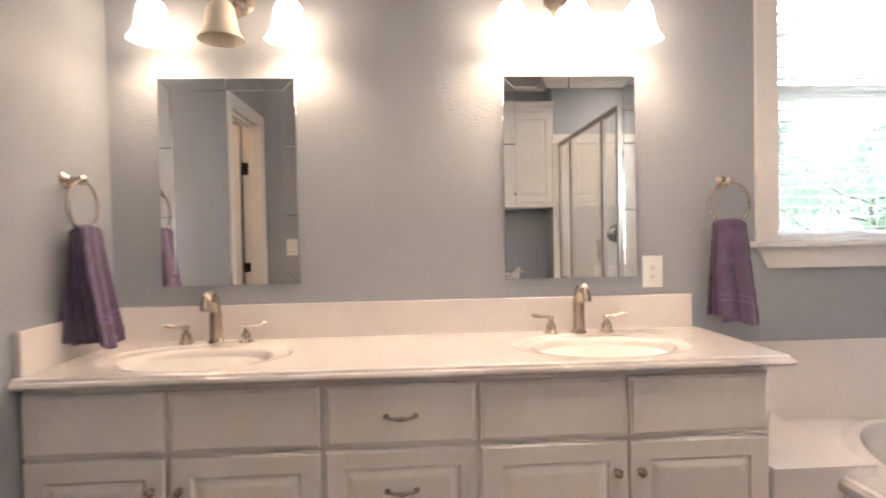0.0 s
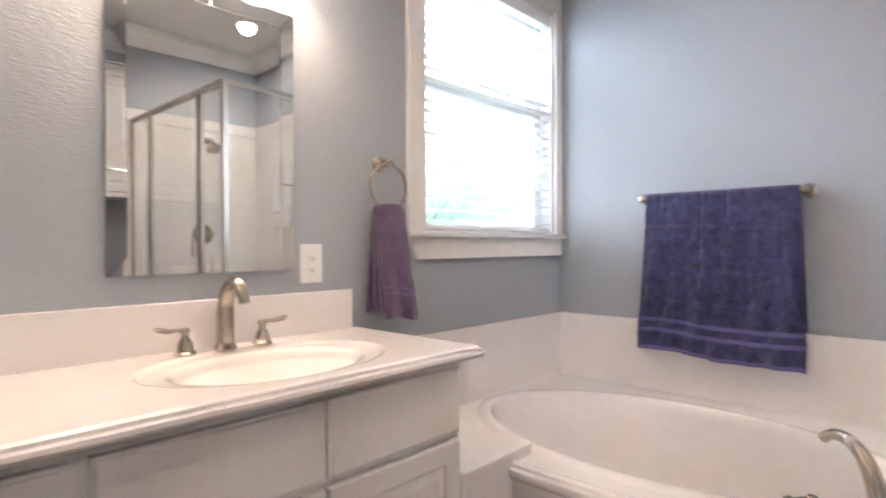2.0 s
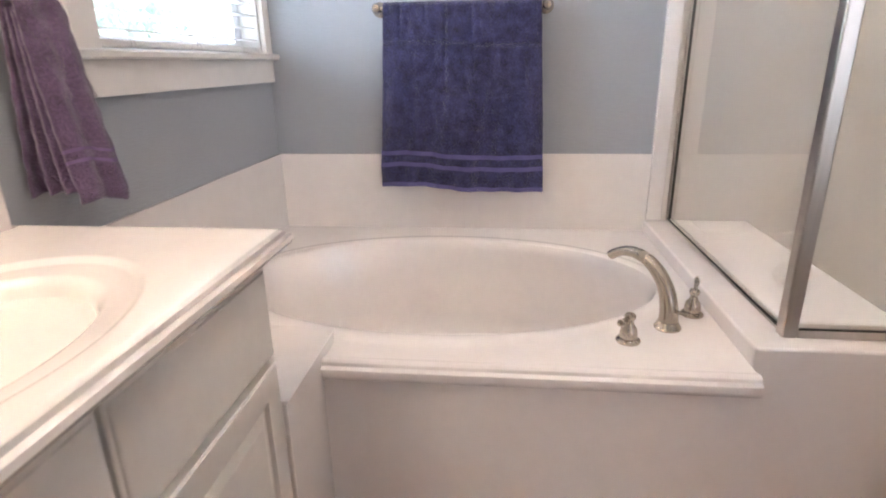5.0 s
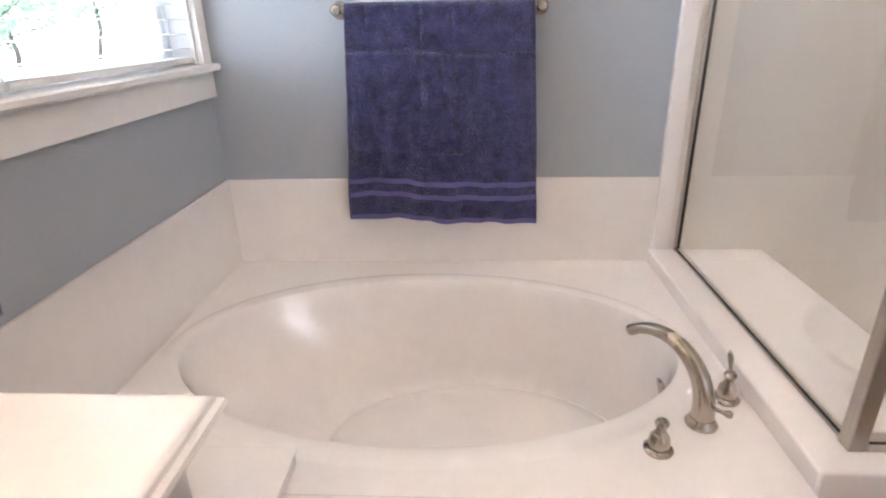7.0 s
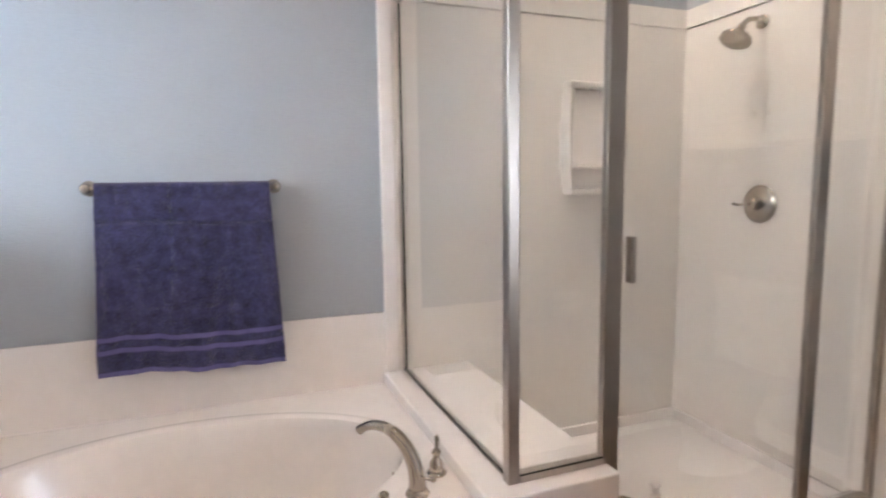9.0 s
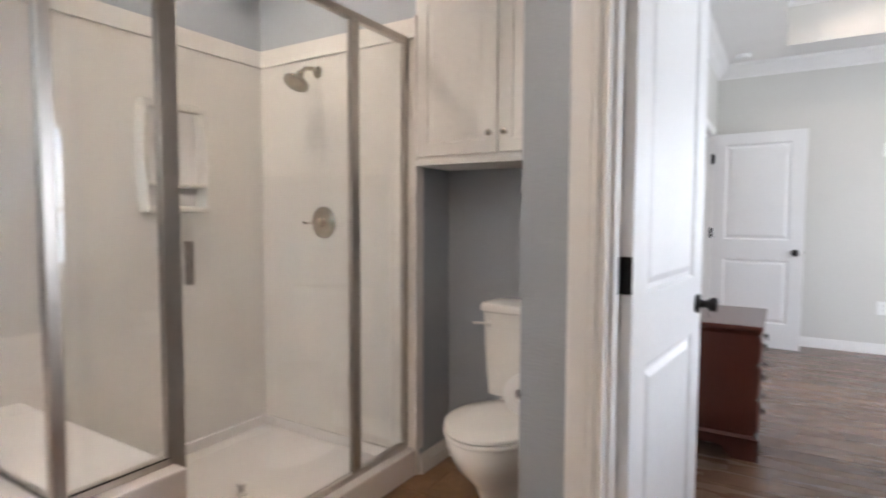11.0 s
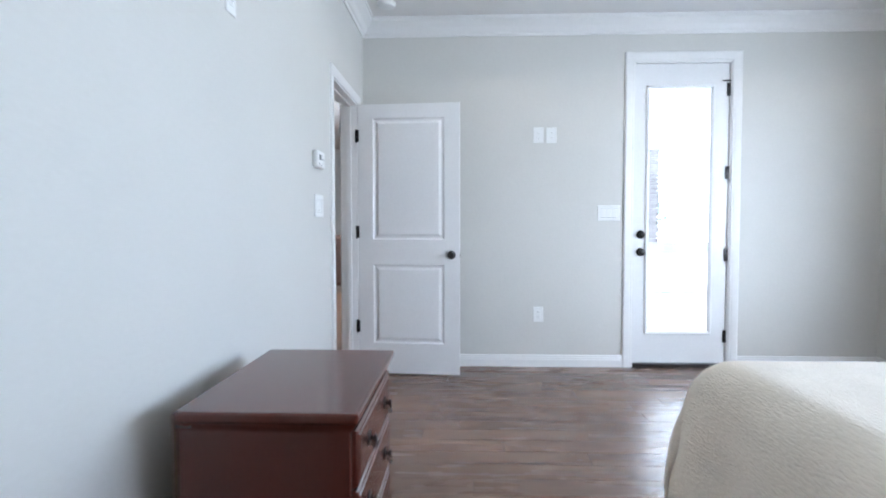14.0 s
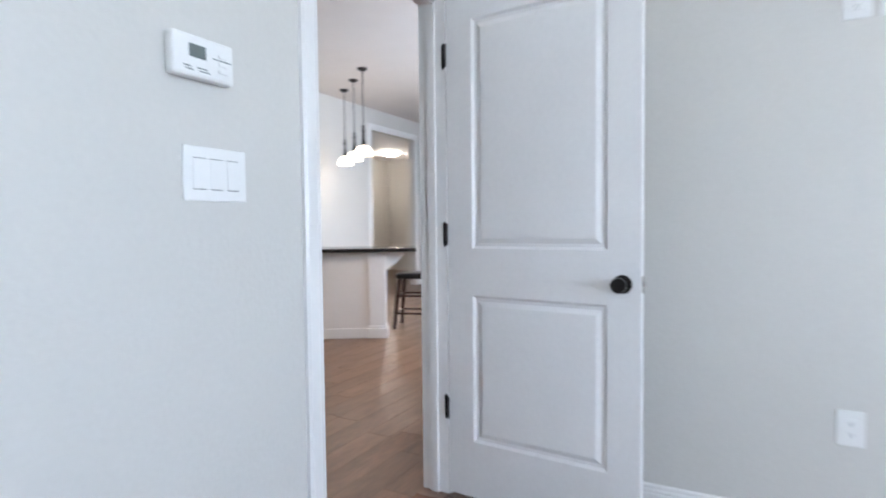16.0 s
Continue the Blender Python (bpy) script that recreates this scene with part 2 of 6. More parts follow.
def part(name, bm, material, parent=None, label="", smooth=False):
    bmesh.ops.recalc_face_normals(bm, faces=bm.faces)
    me = bpy.data.meshes.new(name)
    bm.to_mesh(me)
    bm.free()
    for m in material if isinstance(material, (list, tuple)) else [material]:
        me.materials.append(m)
    if smooth:
        me.polygons.foreach_set("use_smooth", [True] * len(me.polygons))
        me.set_sharp_from_angle(angle=radians(38))
    ob = new(name, me)
    ob.parent = parent
    if label:
        tagged(ob, label)
    return ob


def thing(name, label, category, m=None, group="", kind=""):
    ob = new(name)
    ob.empty_display_size = 0.05
    ob.matrix_world = m or Matrix()
    return tagged(ob, label, category, group, kind)


def flatxy(u, v, h):
    return Vector((u, v, h))


def setting(name, bm, material, label="", smooth=False):
    ob = part(name, bm, material, None, label, smooth)
    return tagged(ob, label, name.split("_")[0], kind="structure")

# ---- the large structure ----
TOP = 2.76          # ceilings
EAST = 3.499        # bathroom east wall
WEST = -0.02
DOORN = -2.17        # bathroom face of the wall between the rooms
BED_E, BED_W, BED_S, BED_N = 1.585, -2.48, -7.294, -2.29


def wall(name, along, a0, a1, b0, b1, openings=(), z1=TOP, paint=GREIGE, faces=(), label=""):
    """A wall along "x" or "y" from a0 to a1, b0 to b1 thick, with openings (from, to, bottom, top) through it.
    faces: (axis, sign, material) for sides of another paint."""
    bm = bmesh.new()

    def piece(p, q, lo, hi):
        if q - p > 1e-4 and hi - lo > 1e-4:
            add_box(bm, *((p, q, b0, b1) if along == "x" else (b0, b1, p, q)), lo, hi)
    at = a0
    for p, q, lo, hi in sorted(openings):
        piece(at, p, 0, z1)
        piece(p, q, 0, lo)
        piece(p, q, hi, z1)
        at = q
    piece(at, a1, 0, z1)
    bmesh.ops.recalc_face_normals(bm, faces=bm.faces)
    for f in bm.faces:
        for k, (axis, sign, _) in enumerate(faces):
            if f.normal["xyz".index(axis)] * sign > 0.9:
                f.material_index = k + 1
    return setting(name, bm, [paint] + [m for *_, m in faces], label)


wall("wall_north", "x", -0.14, 3.64, 0, 0.14, [(2.512, 3.44, 1.165, 2.275)], paint=BLUE, label="blue-grey textured bathroom wall with a window opening")
wall("wall_bath_west", "y", DOORN, 0, -0.14, WEST, [(-2.06, -1.40, 0, 2.06)], paint=BLUE, label="blue-grey bathroom wall with a closet opening")
wall("wall_bath_east", "y", -3.5, 0, EAST, 3.64, paint=BLUE, label="blue-grey bathroom wall behind the bathtub")
wall("wall_shower_end", "x", 2.42, EAST, -3.5, -3.112, paint=BLUE, label="blue-grey wall at the end of the shower")
wall("wall_alcove_back", "x", 1.37, 2.42, -3.5, -3.38, paint=BLUE, faces=[("y", -1, GREIGE), ("x", -1, GREIGE)], label="blue-grey wall behind the toilet")
wall("wall_alcove_west", "y", -3.38, BED_N, 1.37, 1.49, paint=BLUE, faces=[("x", -1, GREIGE)], label="blue-grey wall beside the toilet")
wall("wall_between_rooms", "x", -2.62, 1.49, BED_N, DOORN, [(0.520, 1.308, 0, 2.06)], paint=GREIGE, faces=[("y", 1, BLUE)],
     label="wall between bathroom and bedroom with a door opening")
wall("wall_bedroom_east", "y", BED_S, -3.5, BED_E, 1.705, [(-7.045, -6.235, 0, 2.06)], label="greige bedroom wall with a door opening")
wall("wall_bedroom_south", "x", -2.62, 1.705, -7.434, BED_S, [(-1.325, -0.554, 0, 2.43)], label="greige bedroom wall with a glass door")
wall("wall_bedroom_west", "y", BED_S, BED_N, -2.62, BED_W, [(-5.9, -3.12, 0.62, 2.2)], label="greige bedroom wall with a wide window")
# linen closet behind the bathroom's west wall
wall("wall_closet_back", "y", DOORN, -1.1, -0.95, -0.85, paint=TAN, label="tan closet wall")
wall("wall_closet_side", "x", -0.85, -0.14, -1.2, -1.1, paint=TAN, label="tan closet wall")
# living room and kitchen
wall("wall_living_north", "x", 1.705, 9.0, -4.62, -4.5, z1=3.1, label="greige living room wall")
# opening out of view, added to hold the living room's extra lamp
wall("wall_living_west", "y", -17.2, -7.434, BED_E, 1.705, [(-12.5, -9.5, 0.9, 2.4)], z1=3.1, label="greige living room wall")
wall("wall_living_south", "x", 1.68, 9.0, -17.2, -17.08, z1=3.1, label="greige living room wall")
wall("wall_kitchen_east", "y", -17.08, -4.62, 6.0, 6.12, [(-16.72, -15.94, 0, 2.06), (-14.1, -12.7, 0, 2.75)], z1=3.1, label="greige kitchen wall with a cased opening")
setting("ceiling_hall", block(6.125, 8.6, -16.9, -11.0, 2.80, 2.9), CEIL, "white hall ceiling")
wall("wall_hall_east", "y", -17.08, -4.62, 8.6, 8.72, z1=3.1, label="greige hall wall")

setting("ceiling_bathroom", block(-0.95, 3.64, -3.5, 0.14, TOP, TOP + 0.12), CEIL, "white bathroom ceiling")
TX0, TX1, TY0, TY1, TRAY = -2.02, 1.0, -6.80, -2.8, 3.22
bm = bmesh.new()
for x0, x1, y0, y1 in ((-2.62, TX0, -7.434, BED_N), (TX1, 1.705, -7.434, -3.5), (TX1, 1.37, -3.5, BED_N), (TX0, TX1, -7.434, TY0), (TX0, TX1, TY1, BED_N)):
    add_box(bm, x0, x1, y0, y1, TOP, TOP + 0.12)
add_box(bm, TX0 - 0.1, TX1 + 0.1, TY0 - 0.1, TY1 + 0.1, TRAY, TRAY + 0.1)
setting("ceiling_bedroom", bm, CEIL, "white bedroom ceiling with a raised tray")
bm = bmesh.new()
for x0, x1, y0, y1 in ((TX0 - 0.1, TX0, TY0 - 0.1, TY1 + 0.1), (TX1, TX1 + 0.1, TY0 - 0.1, TY1 + 0.1), (TX0, TX1, TY0 - 0.1, TY0), (TX0, TX1, TY1, TY1 + 0.1)):
    add_box(bm, x0, x1, y0, y1, TOP + 0.12, TRAY)
add_box(bm, TX0, TX0 + 0.004, TY0, TY1, TOP + 0.002, TRAY)
add_box(bm, TX1 - 0.004, TX1, TY0, TY1, TOP + 0.002, TRAY)
add_box(bm, TX0 + 0.004, TX1 - 0.004, TY0, TY0 + 0.004, TOP + 0.002, TRAY)
add_box(bm, TX0 + 0.004, TX1 - 0.004, TY1 - 0.004, TY1, TOP + 0.002, TRAY)
setting("ceiling_tray_sides", bm, GREIGE, "greige sides of the raised ceiling tray")
bm = block(1.585, 9.0, -17.2, -4.5, 3.1, 3.2)
setting("ceiling_living", bm, surface("warm_ceiling_paint", (0.72, 0.66, 0.60), 0.7, vary=0.02), "warm white living room ceiling")
setting("subfloor_bedroom", block(-2.62, 1.705, -7.434, BED_N, -0.1, -0.006), SUBFLOOR, "dark floor joints")
setting("subfloor_bathroom", block(-0.95, 3.64, -3.5, 0.14, -0.1, -0.007), GROUT, "brown floor grout")
setting("subfloor_living", block(1.705, 9.0, -17.2, -4.5, -0.1, -0.006), SUBFLOOR, "dark floor joints")

# mouldings: crowns, baseboards
CROWN = [(0, 0), (0, -0.13), (0.012, -0.13), (0.016, -0.112), (0.03, -0.10), (0.05, -0.07), (0.078, -0.042), (0.092, -0.03), (0.094, -0.014), (0.105, -0.012), (0.105, 0)]
BASE = [(0, 0), (0.016, 0), (0.016, 0.058), (0.012, 0.062), (0.012, 0.072), (0.008, 0.078), (0.007, 0.09), (0.002, 0.096), (0, 0.096)]


def moulding(name, runs, profile, z, label):
    bm = bmesh.new()
    for path, closed in runs:
        add_sweep(bm, path, [(o, h + z) for o, h in profile], flatxy, closed)
    return setting(name, bm, TRIM, label)


moulding("trim_crown_bedroom", [([(BED_W, BED_N), (BED_W, BED_S), (BED_E, BED_S), (BED_E, -3.5), (1.37, -3.5), (1.37, BED_N)], True)], CROWN, TOP - 0.001, "white crown moulding")
moulding("trim_crown_tray", [([(TX0, TY1), (TX0, TY0), (TX1, TY0), (TX1, TY1)], True)], CROWN, TRAY - 0.001, "white crown moulding in the ceiling tray")
moulding("trim_crown_bathroom", [([(WEST, 0), (WEST, DOORN), (1.49, DOORN), (1.49, -3.38), (2.42, -3.38), (2.42, -3.112), (EAST, -3.112), (EAST, 0)], True)],
         CROWN, TOP - 0.001, "white crown moulding")
moulding("baseboard_bedroom", [([(BED_W, BED_N), (BED_W, BED_S), (-1.393, BED_S)], False), ([(-0.486, BED_S), (BED_E, BED_S), (BED_E, -7.106)], False),
                               ([(BED_E, -6.174), (BED_E, -3.5), (1.37, -3.5), (1.37, BED_N)], False), ([(0.459, BED_N), (BED_W, BED_N)], False)], BASE, 0, "white stepped baseboard")
moulding("baseboard_bathroom", [([(1.373, DOORN), (1.49, DOORN), (1.49, -3.38), (2.42, -3.38), (2.42, -3.115)], False), ([(WEST, -0.56), (WEST, -1.33)], False)],
         BASE, 0, "white stepped baseboard")
moulding("baseboard_living", [([(6.0, -15.87), (6.0, -14.2)], False), ([(1.705, -17.08), (6.0, -17.08)], False)], BASE, 0, "white stepped baseboard")


def plate(along, wall_at, out):
    """Turns (u, z, height) on a wall into a point: u along the wall, height off its face."""
    return (lambda u, z, h: Vector((u, wall_at + out * h, z))) if along == "x" else (lambda u, z, h: Vector((wall_at + out * h, u, z)))


CASING = [(0, 0), (0, 0.009), (0.006, 0.013), (0.014, 0.012), (0.02, 0.015), (0.045, 0.018), (0.058, 0.018), (0.066, 0.012), (0.066, 0)]


def cased(name, along, wall_at, out, u0, u1, z1, label, width=1.0):
    """A three-sided casing round an opening from u0 to u1."""
    bm = bmesh.new()
    prof = [(o * width, h) for o, h in CASING]
    add_sweep(bm, [(u0, 0.0), (u0, z1), (u1, z1), (u1, 0.0)], prof, plate(along, wall_at, out))
    return setting(name, bm, TRIM, label)


cased("trim_bath_door_inside", "x", DOORN, 1, 0.522, 1.306, 2.052, "white moulded door casing")
cased("trim_bath_door_outside", "x", BED_N, -1, 0.526, 1.302, 2.052, "white moulded door casing")
cased("trim_closet", "y", WEST, 1, -2.054, -1.406, 2.052, "white moulded door casing")
cased("trim_living_door_inside", "y", BED_E, -1, -7.039, -6.241, 2.052, "white moulded door casing")
cased("trim_living_door_outside", "y", 1.705, 1, -7.039, -6.241, 2.052, "white moulded door casing")
cased("trim_glass_door", "x", BED_S, 1, -1.319, -0.560, 2.42, "white moulded door casing", 1.1)
cased("trim_kitchen_opening", "y", 6.0, -1, -14.1, -12.7, 2.75, "white moulded opening casing", 1.5)
cased("trim_far_door", "y", 6.0, -1, -16.71, -15.95, 2.05, "white moulded door casing")


def jambs(name, x0, x1, y0, y1, z1, along, stop, label):
    """Linings of an opening, with door stops at the depth stop."""
    bm = bmesh.new()
    t = 0.018
    if along == "x":
        for a, b in ((x0, x0 + t), (x1 - t, x1)):
            add_box(bm, a, b, y0 - 0.002, y1 + 0.002, 0, z1)
        add_box(bm, x0 + t, x1 - t, y0 - 0.002, y1 + 0.002, z1 - t, z1)
        for a, b in ((x0 + t, x0 + t + 0.011), (x1 - t - 0.011, x1 - t)):
            add_box(bm, a, b, stop[0], stop[1], 0, z1 - t)
        add_box(bm, x0 + t + 0.011, x1 - t - 0.011, stop[0], stop[1], z1 - t - 0.011, z1 - t)
    else:
        for a, b in ((y0, y0 + t), (y1 - t, y1)):
            add_box(bm, x0 - 0.002, x1 + 0.002, a, b, 0, z1)
        add_box(bm, x0 - 0.002, x1 + 0.002, y0 + t, y1 - t, z1 - t, z1)
        for a, b in ((y0 + t, y0 + t + 0.011), (y1 - t - 0.011, y1 - t)):
            add_box(bm, stop[0], stop[1], a, b, 0, z1 - t)
        add_box(bm, stop[0], stop[1], y0 + t + 0.011, y1 - t - 0.011, z1 - t - 0.011, z1 - t)
    return setting(name, bm, TRIM, label)


jamb1 = jambs("trim_bath_jamb", 0.520, 1.308, BED_N, DOORN, 2.06, "x", (-2.235, -2.20), "white door jamb")
bm = bmesh.new()
for z in (0.372, 1.102, 1.812):
    add_box(bm, 1.2875, 1.2905, BED_N + 0.002, BED_N + 0.050, z - 0.045, z + 0.045)
hp = part("hinge_plate", bm, BRONZE, jamb1, "dark bronze hinge plates")
tagged(hp, kind="stuff")
jambs("trim_closet_jamb", -0.14, WEST, -2.06, -1.40, 2.06, "y", (-0.10, -0.065), "white door jamb")
jambs("trim_living_jamb", BED_E, 1.705, -7.045, -6.235, 2.06, "y", (1.63, 1.665), "white door jamb")
bm = bmesh.new()
add_box(bm, 0.5375, 0.5405, -2.288, -2.26, 0.918, 0.978, 0.001)
tagged(part("strike_plate", bm, BRONZE, None), "dark bronze strike plate on the door jamb", "strike plate")

# ---- doors ----


def hinge(parent, m, material=BRONZE, h=0.09):
    bm = bmesh.new()
    add_tube(bm, [(0, 0, -h / 2), (0, 0, h / 2)], 0.0065, 10)
    for z in (-h / 2 - 0.003, h / 2 + 0.003):
        add_tube(bm, [(0, 0, z - 0.003), (0, 0, z + 0.003)], 0.0045, 8)
    add_box(bm, 0.0, 0.032, 0.003, 0.0055, -h / 2, h / 2, 0.0008)
    add_box(bm, -0.032, 0.0, 0.003, 0.0055, -h / 2, h / 2, 0.0008)
    ob = part("hinge", bm, material, parent, smooth=True)
    ob.matrix_local = m
    return ob


def knob(parent, m, material=BRONZE, r=0.027):
    """A round door knob on its rose, standing out along +z of m."""
    bm = bmesh.new()
    add_lathe(bm, [(0, 0), (0.031, 0), (0.033, 0.004), (0.030, 0.009), (0.016, 0.012), (0.0125, 0.022), (0.013, 0.032), (0.019, 0.038),
                   (r, 0.047), (r * 1.02, 0.055), (r * 0.9, 0.063), (r * 0.5, 0.067), (0, 0.067)], 28)
    ob = part("door_handle", bm, material, parent, "dark bronze round knob", True)
    ob.matrix_local = m
    return ob


def panel_face(parent, x0, x1, z0, z1, y, out):
    """A raised panel within a moulded groove, on one face of a door leaf."""
    bm = bmesh.new()
    steps = [(0, 0.0), (0.010, -0.009), (0.022, -0.0095), (0.040, -0.002), (0.044, -0.0015)]
    rings = [[bm.verts.new((x, y + out * d, z)) for x, z in ((x0 + i, z0 + i), (x1 - i, z0 + i), (x1 - i, z1 - i), (x0 + i, z1 - i))] for i, d in steps]
    bridge(bm, rings)
    bm.faces.new(rings[-1])
    return part("panel", bm, DOORPAINT, parent)


def panel_door(name, label, m, width, height, panels, thick=0.035, stile=0.115):
    """A moulded leaf with its hinge edge on local x = 0, running along +x. panels: (bottom, top) of each raised panel."""
    door = thing(name, label, "door", m, kind="structure")
    bm = bmesh.new()
    t = thick / 2
    add_box(bm, 0, stile, -t, t, 0, height)
    add_box(bm, width - stile, width, -t, t, 0, height)
    zs = [0] + [z for p in panels for z in p] + [height]
    for lo, hi in zip(zs[::2], zs[1::2]):
        add_box(bm, stile, width - stile, -t, t, lo, hi)
    for lo, hi in panels:
        add_box(bm, stile, width - stile, -t + 0.011, t - 0.011, lo, hi)
    part("leaf", bm, DOORPAINT, door)
    for lo, hi in panels:
        for out in (-1, 1):
            panel_face(door, stile, width - stile, lo, hi, out * t, out)
    return door


PANELS = [(0.23, 0.83), (1.02, 1.93)]
d1 = panel_door("door_1", "white two-panel bathroom door standing open with a dark bronze knob", pose(1.278, -2.298, 0.012, 0, 0, -95.0), 0.735, 2.035, [(0.24, 0.852), (1.035, 1.94)])
for out, turn in ((-1, 90), (1, -90)):
    knob(d1, pose(0.675, out * 0.0175, 0.942, turn), r=0.024)
part("latch", block(0.7345, 0.7375, -0.012, 0.012, 0.912, 0.972, 0.001), STEEL, d1)
for z in (0.36, 1.09, 1.80):
    hinge(d1, pose(-0.008, 0.021, z, 0, 0, 5))
    part("hinge_leaf", block(-0.0025, 0.0, -0.0165, 0.0165, z - 0.045, z + 0.045, 0.0008), BRONZE, d1, "dark bronze hinge leaf")
d2 = panel_door("door_2", "white two-panel bedroom door standing open with a dark bronze knob", pose(1.578, -7.047, 0.012, 0, 0, 175.4), 0.772, 2.035, PANELS)
for out, turn in ((-1, 90), (1, -90)):
    knob(d2, pose(0.710, out * 0.0175, 0.905, turn))
bm = block(0.7715, 0.7745, -0.0125, 0.0125, 0.875, 0.935, 0.001)
add_box(bm, 0.7745, 0.784, -0.007, 0.007, 0.897, 0.913, 0.002)
part("latch", bm, STEEL, d2, "bright steel latch plate")
for z in (0.36, 1.078, 1.80):
    hinge(d2, pose(-0.012, -0.022, z, 0, 0, -45))
d3 = panel_door("door_4", "white two-panel door far across the living room", pose(6.05, -16.705, 0.01, 0, 0, 90), 0.75, 2.03, PANELS)
panel_door("door_5", "white two-panel closet door standing open", pose(-0.16, -2.022, 0.012, 0, 0, 178), 0.62, 2.03, PANELS)
bm = bmesh.new()
for z in (0.27, 1.0, 1.73):
    add_tube(bm, [(-0.143, -2.034, z - 0.045), (-0.143, -2.034, z + 0.045)], 0.008, 10)
    add_box(bm, -0.140, -0.103, -2.0415, -2.039, z - 0.045, z + 0.045)
tagged(part("closet_hinges", bm, BRONZE, None), "dark bronze hinges on the closet jamb", "hinge", kind="structure")

# glazed exterior door, closed in the south wall
gd = thing("door_3", "white exterior door with one tall glass pane and dark knobs", "door", pose(0.0606, -7.334, 0) @ Matrix.Diagonal((0.976, 1, 1, 1)), kind="structure")
bm = bmesh.new()
add_box(bm, -1.402, -1.268, -0.022, 0.022, 0.033, 2.405)
add_box(bm, -0.755, -0.648, -0.022, 0.022, 0.033, 2.405)
add_box(bm, -1.268, -0.755, -0.022, 0.022, 0.033, 0.275)
add_box(bm, -1.268, -0.755, -0.022, 0.022, 2.225, 2.405)
part("leaf", bm, DOORPAINT, gd)
bm = bmesh.new()
add_sweep(bm, [(-1.282, 0.262), (-1.282, 2.238), (-0.742, 2.238), (-0.742, 0.262)], [(0, 0), (0, 0.010), (-0.008, 0.014), (-0.024, 0.008), (-0.030, 0.0)],
          lambda u, z, h: Vector((u, 0.022 + h, z)), True)
part("glazing_frame", bm, DOORPAINT, gd)
gl = part("pane", block(-1.268, -0.755, -0.004, 0.004, 0.275, 2.225), PANE, gd)
gl.visible_shadow = False
bm = bmesh.new()
for k in range(104):
    add_box(bm, -1.264, -0.759, -0.020, -0.0075, 0.290 + 0.0185 * k, 0.2908 + 0.0185 * k)
part("enclosed_blind", bm, SLAT, gd, "fine white slats of the enclosed blind")
bm = block(-1.276, -1.262, 0.03, 0.045, 1.60, 1.72, 0.003)
add_box(bm, -1.272, -1.266, 0.026, 0.034, 0.9, 2.2)
part("blind_slider", bm, VINYL, gd, "white slider of the enclosed blind")
for z in (0.923, 1.064):
    knob(gd, pose(-0.705, 0.022, z, -90), r=0.026 if z < 1 else 0.022)
for z in (0.25, 0.90, 1.55, 2.2):
    hinge(gd, pose(-1.408, 0.026, z, 0, 0, 0), h=0.10)
bm = block(-1.425, -1.38, 0.03, 0.036, 2.262, 2.272)
add_box(bm, -1.39, -1.34, 0.03, 0.036, 2.262, 2.272)
part("door_guard", bm, BRONZE, gd, "dark bronze door guard")
bm = bmesh.new()
for x0, x1 in ((-1.42, -1.404), (-0.646, -0.63)):
    add_box(bm, x0, x1, -0.098, 0.042, 0, 2.42)
add_box(bm, -1.404, -0.646, -0.098, 0.042, 2.408, 2.43)
part("jamb", bm, TRIM, gd)
part("threshold", block(-1.404, -0.646, -0.098, 0.055, 0, 0.03, 0.003), BRONZE, gd, "dark metal threshold")

# ---- bathroom window ----
WX0, WX1, WZ0, WZ1 = 2.512, 3.44, 1.165, 2.275
win = thing("window_1", "white double-hung bathroom window with a moulded sill", "window", kind="structure")
bm = bmesh.new()
for x0, x1 in ((WX0, WX0 + 0.03), (WX1 - 0.03, WX1)):
    add_box(bm, x0, x1, 0.07, 0.13, WZ0, WZ1)
add_box(bm, WX0 + 0.03, WX1 - 0.03, 0.07, 0.13, WZ0, WZ0 + 0.012)
add_box(bm, WX0 + 0.03, WX1 - 0.03, 0.07, 0.13, WZ1 - 0.035, WZ1)
part("window_frame", bm, VINYL, win)
for nm, lo, hi, y in (("lower_sash", WZ0 + 0.012, 1.795, 0.085), ("upper_sash", 1.75, WZ1 - 0.035, 0.115)):
    bm = bmesh.new()
    x0, x1 = WX0 + 0.03, WX1 - 0.03
    add_box(bm, x0, x0 + 0.035, y - 0.013, y + 0.013, lo, hi)
    add_box(bm, x1 - 0.035, x1, y - 0.013, y + 0.013, lo, hi)
    add_box(bm, x0 + 0.035, x1 - 0.035, y - 0.013, y + 0.013, lo, lo + 0.026)
    add_box(bm, x0 + 0.035, x1 - 0.035, y - 0.013, y + 0.013, hi - 0.04, hi)
    sash = part(nm, bm, VINYL, win)
    p = part("pane", block(x0 + 0.035, x1 - 0.035, y - 0.003, y + 0.003, lo + 0.026, hi - 0.04), PANE, sash)
    p.visible_shadow = False
bm = bmesh.new()
for x0, x1 in ((2.425, WX0), (WX1, EAST - 0.002)):
    add_box(bm, x0, x1, -0.019, 0.0, WZ0, WZ1 + 0.075, 0.002)
add_box(bm, WX0, WX1, -0.019, 0.0, WZ1, WZ1 + 0.075, 0.002)
part("window_casing", bm, TRIM, win)
bm = bmesh.new()
for x0, x1 in ((WX0, WX0 + 0.012), (WX1 - 0.012, WX1)):
    add_box(bm, x0, x1, 0.0, 0.07, WZ0, WZ1)
add_box(bm, WX0 + 0.012, WX1 - 0.012, 0.0, 0.07, WZ1 - 0.012, WZ1)
part("window_reveal", bm, TRIM, win)
bm = bmesh.new()
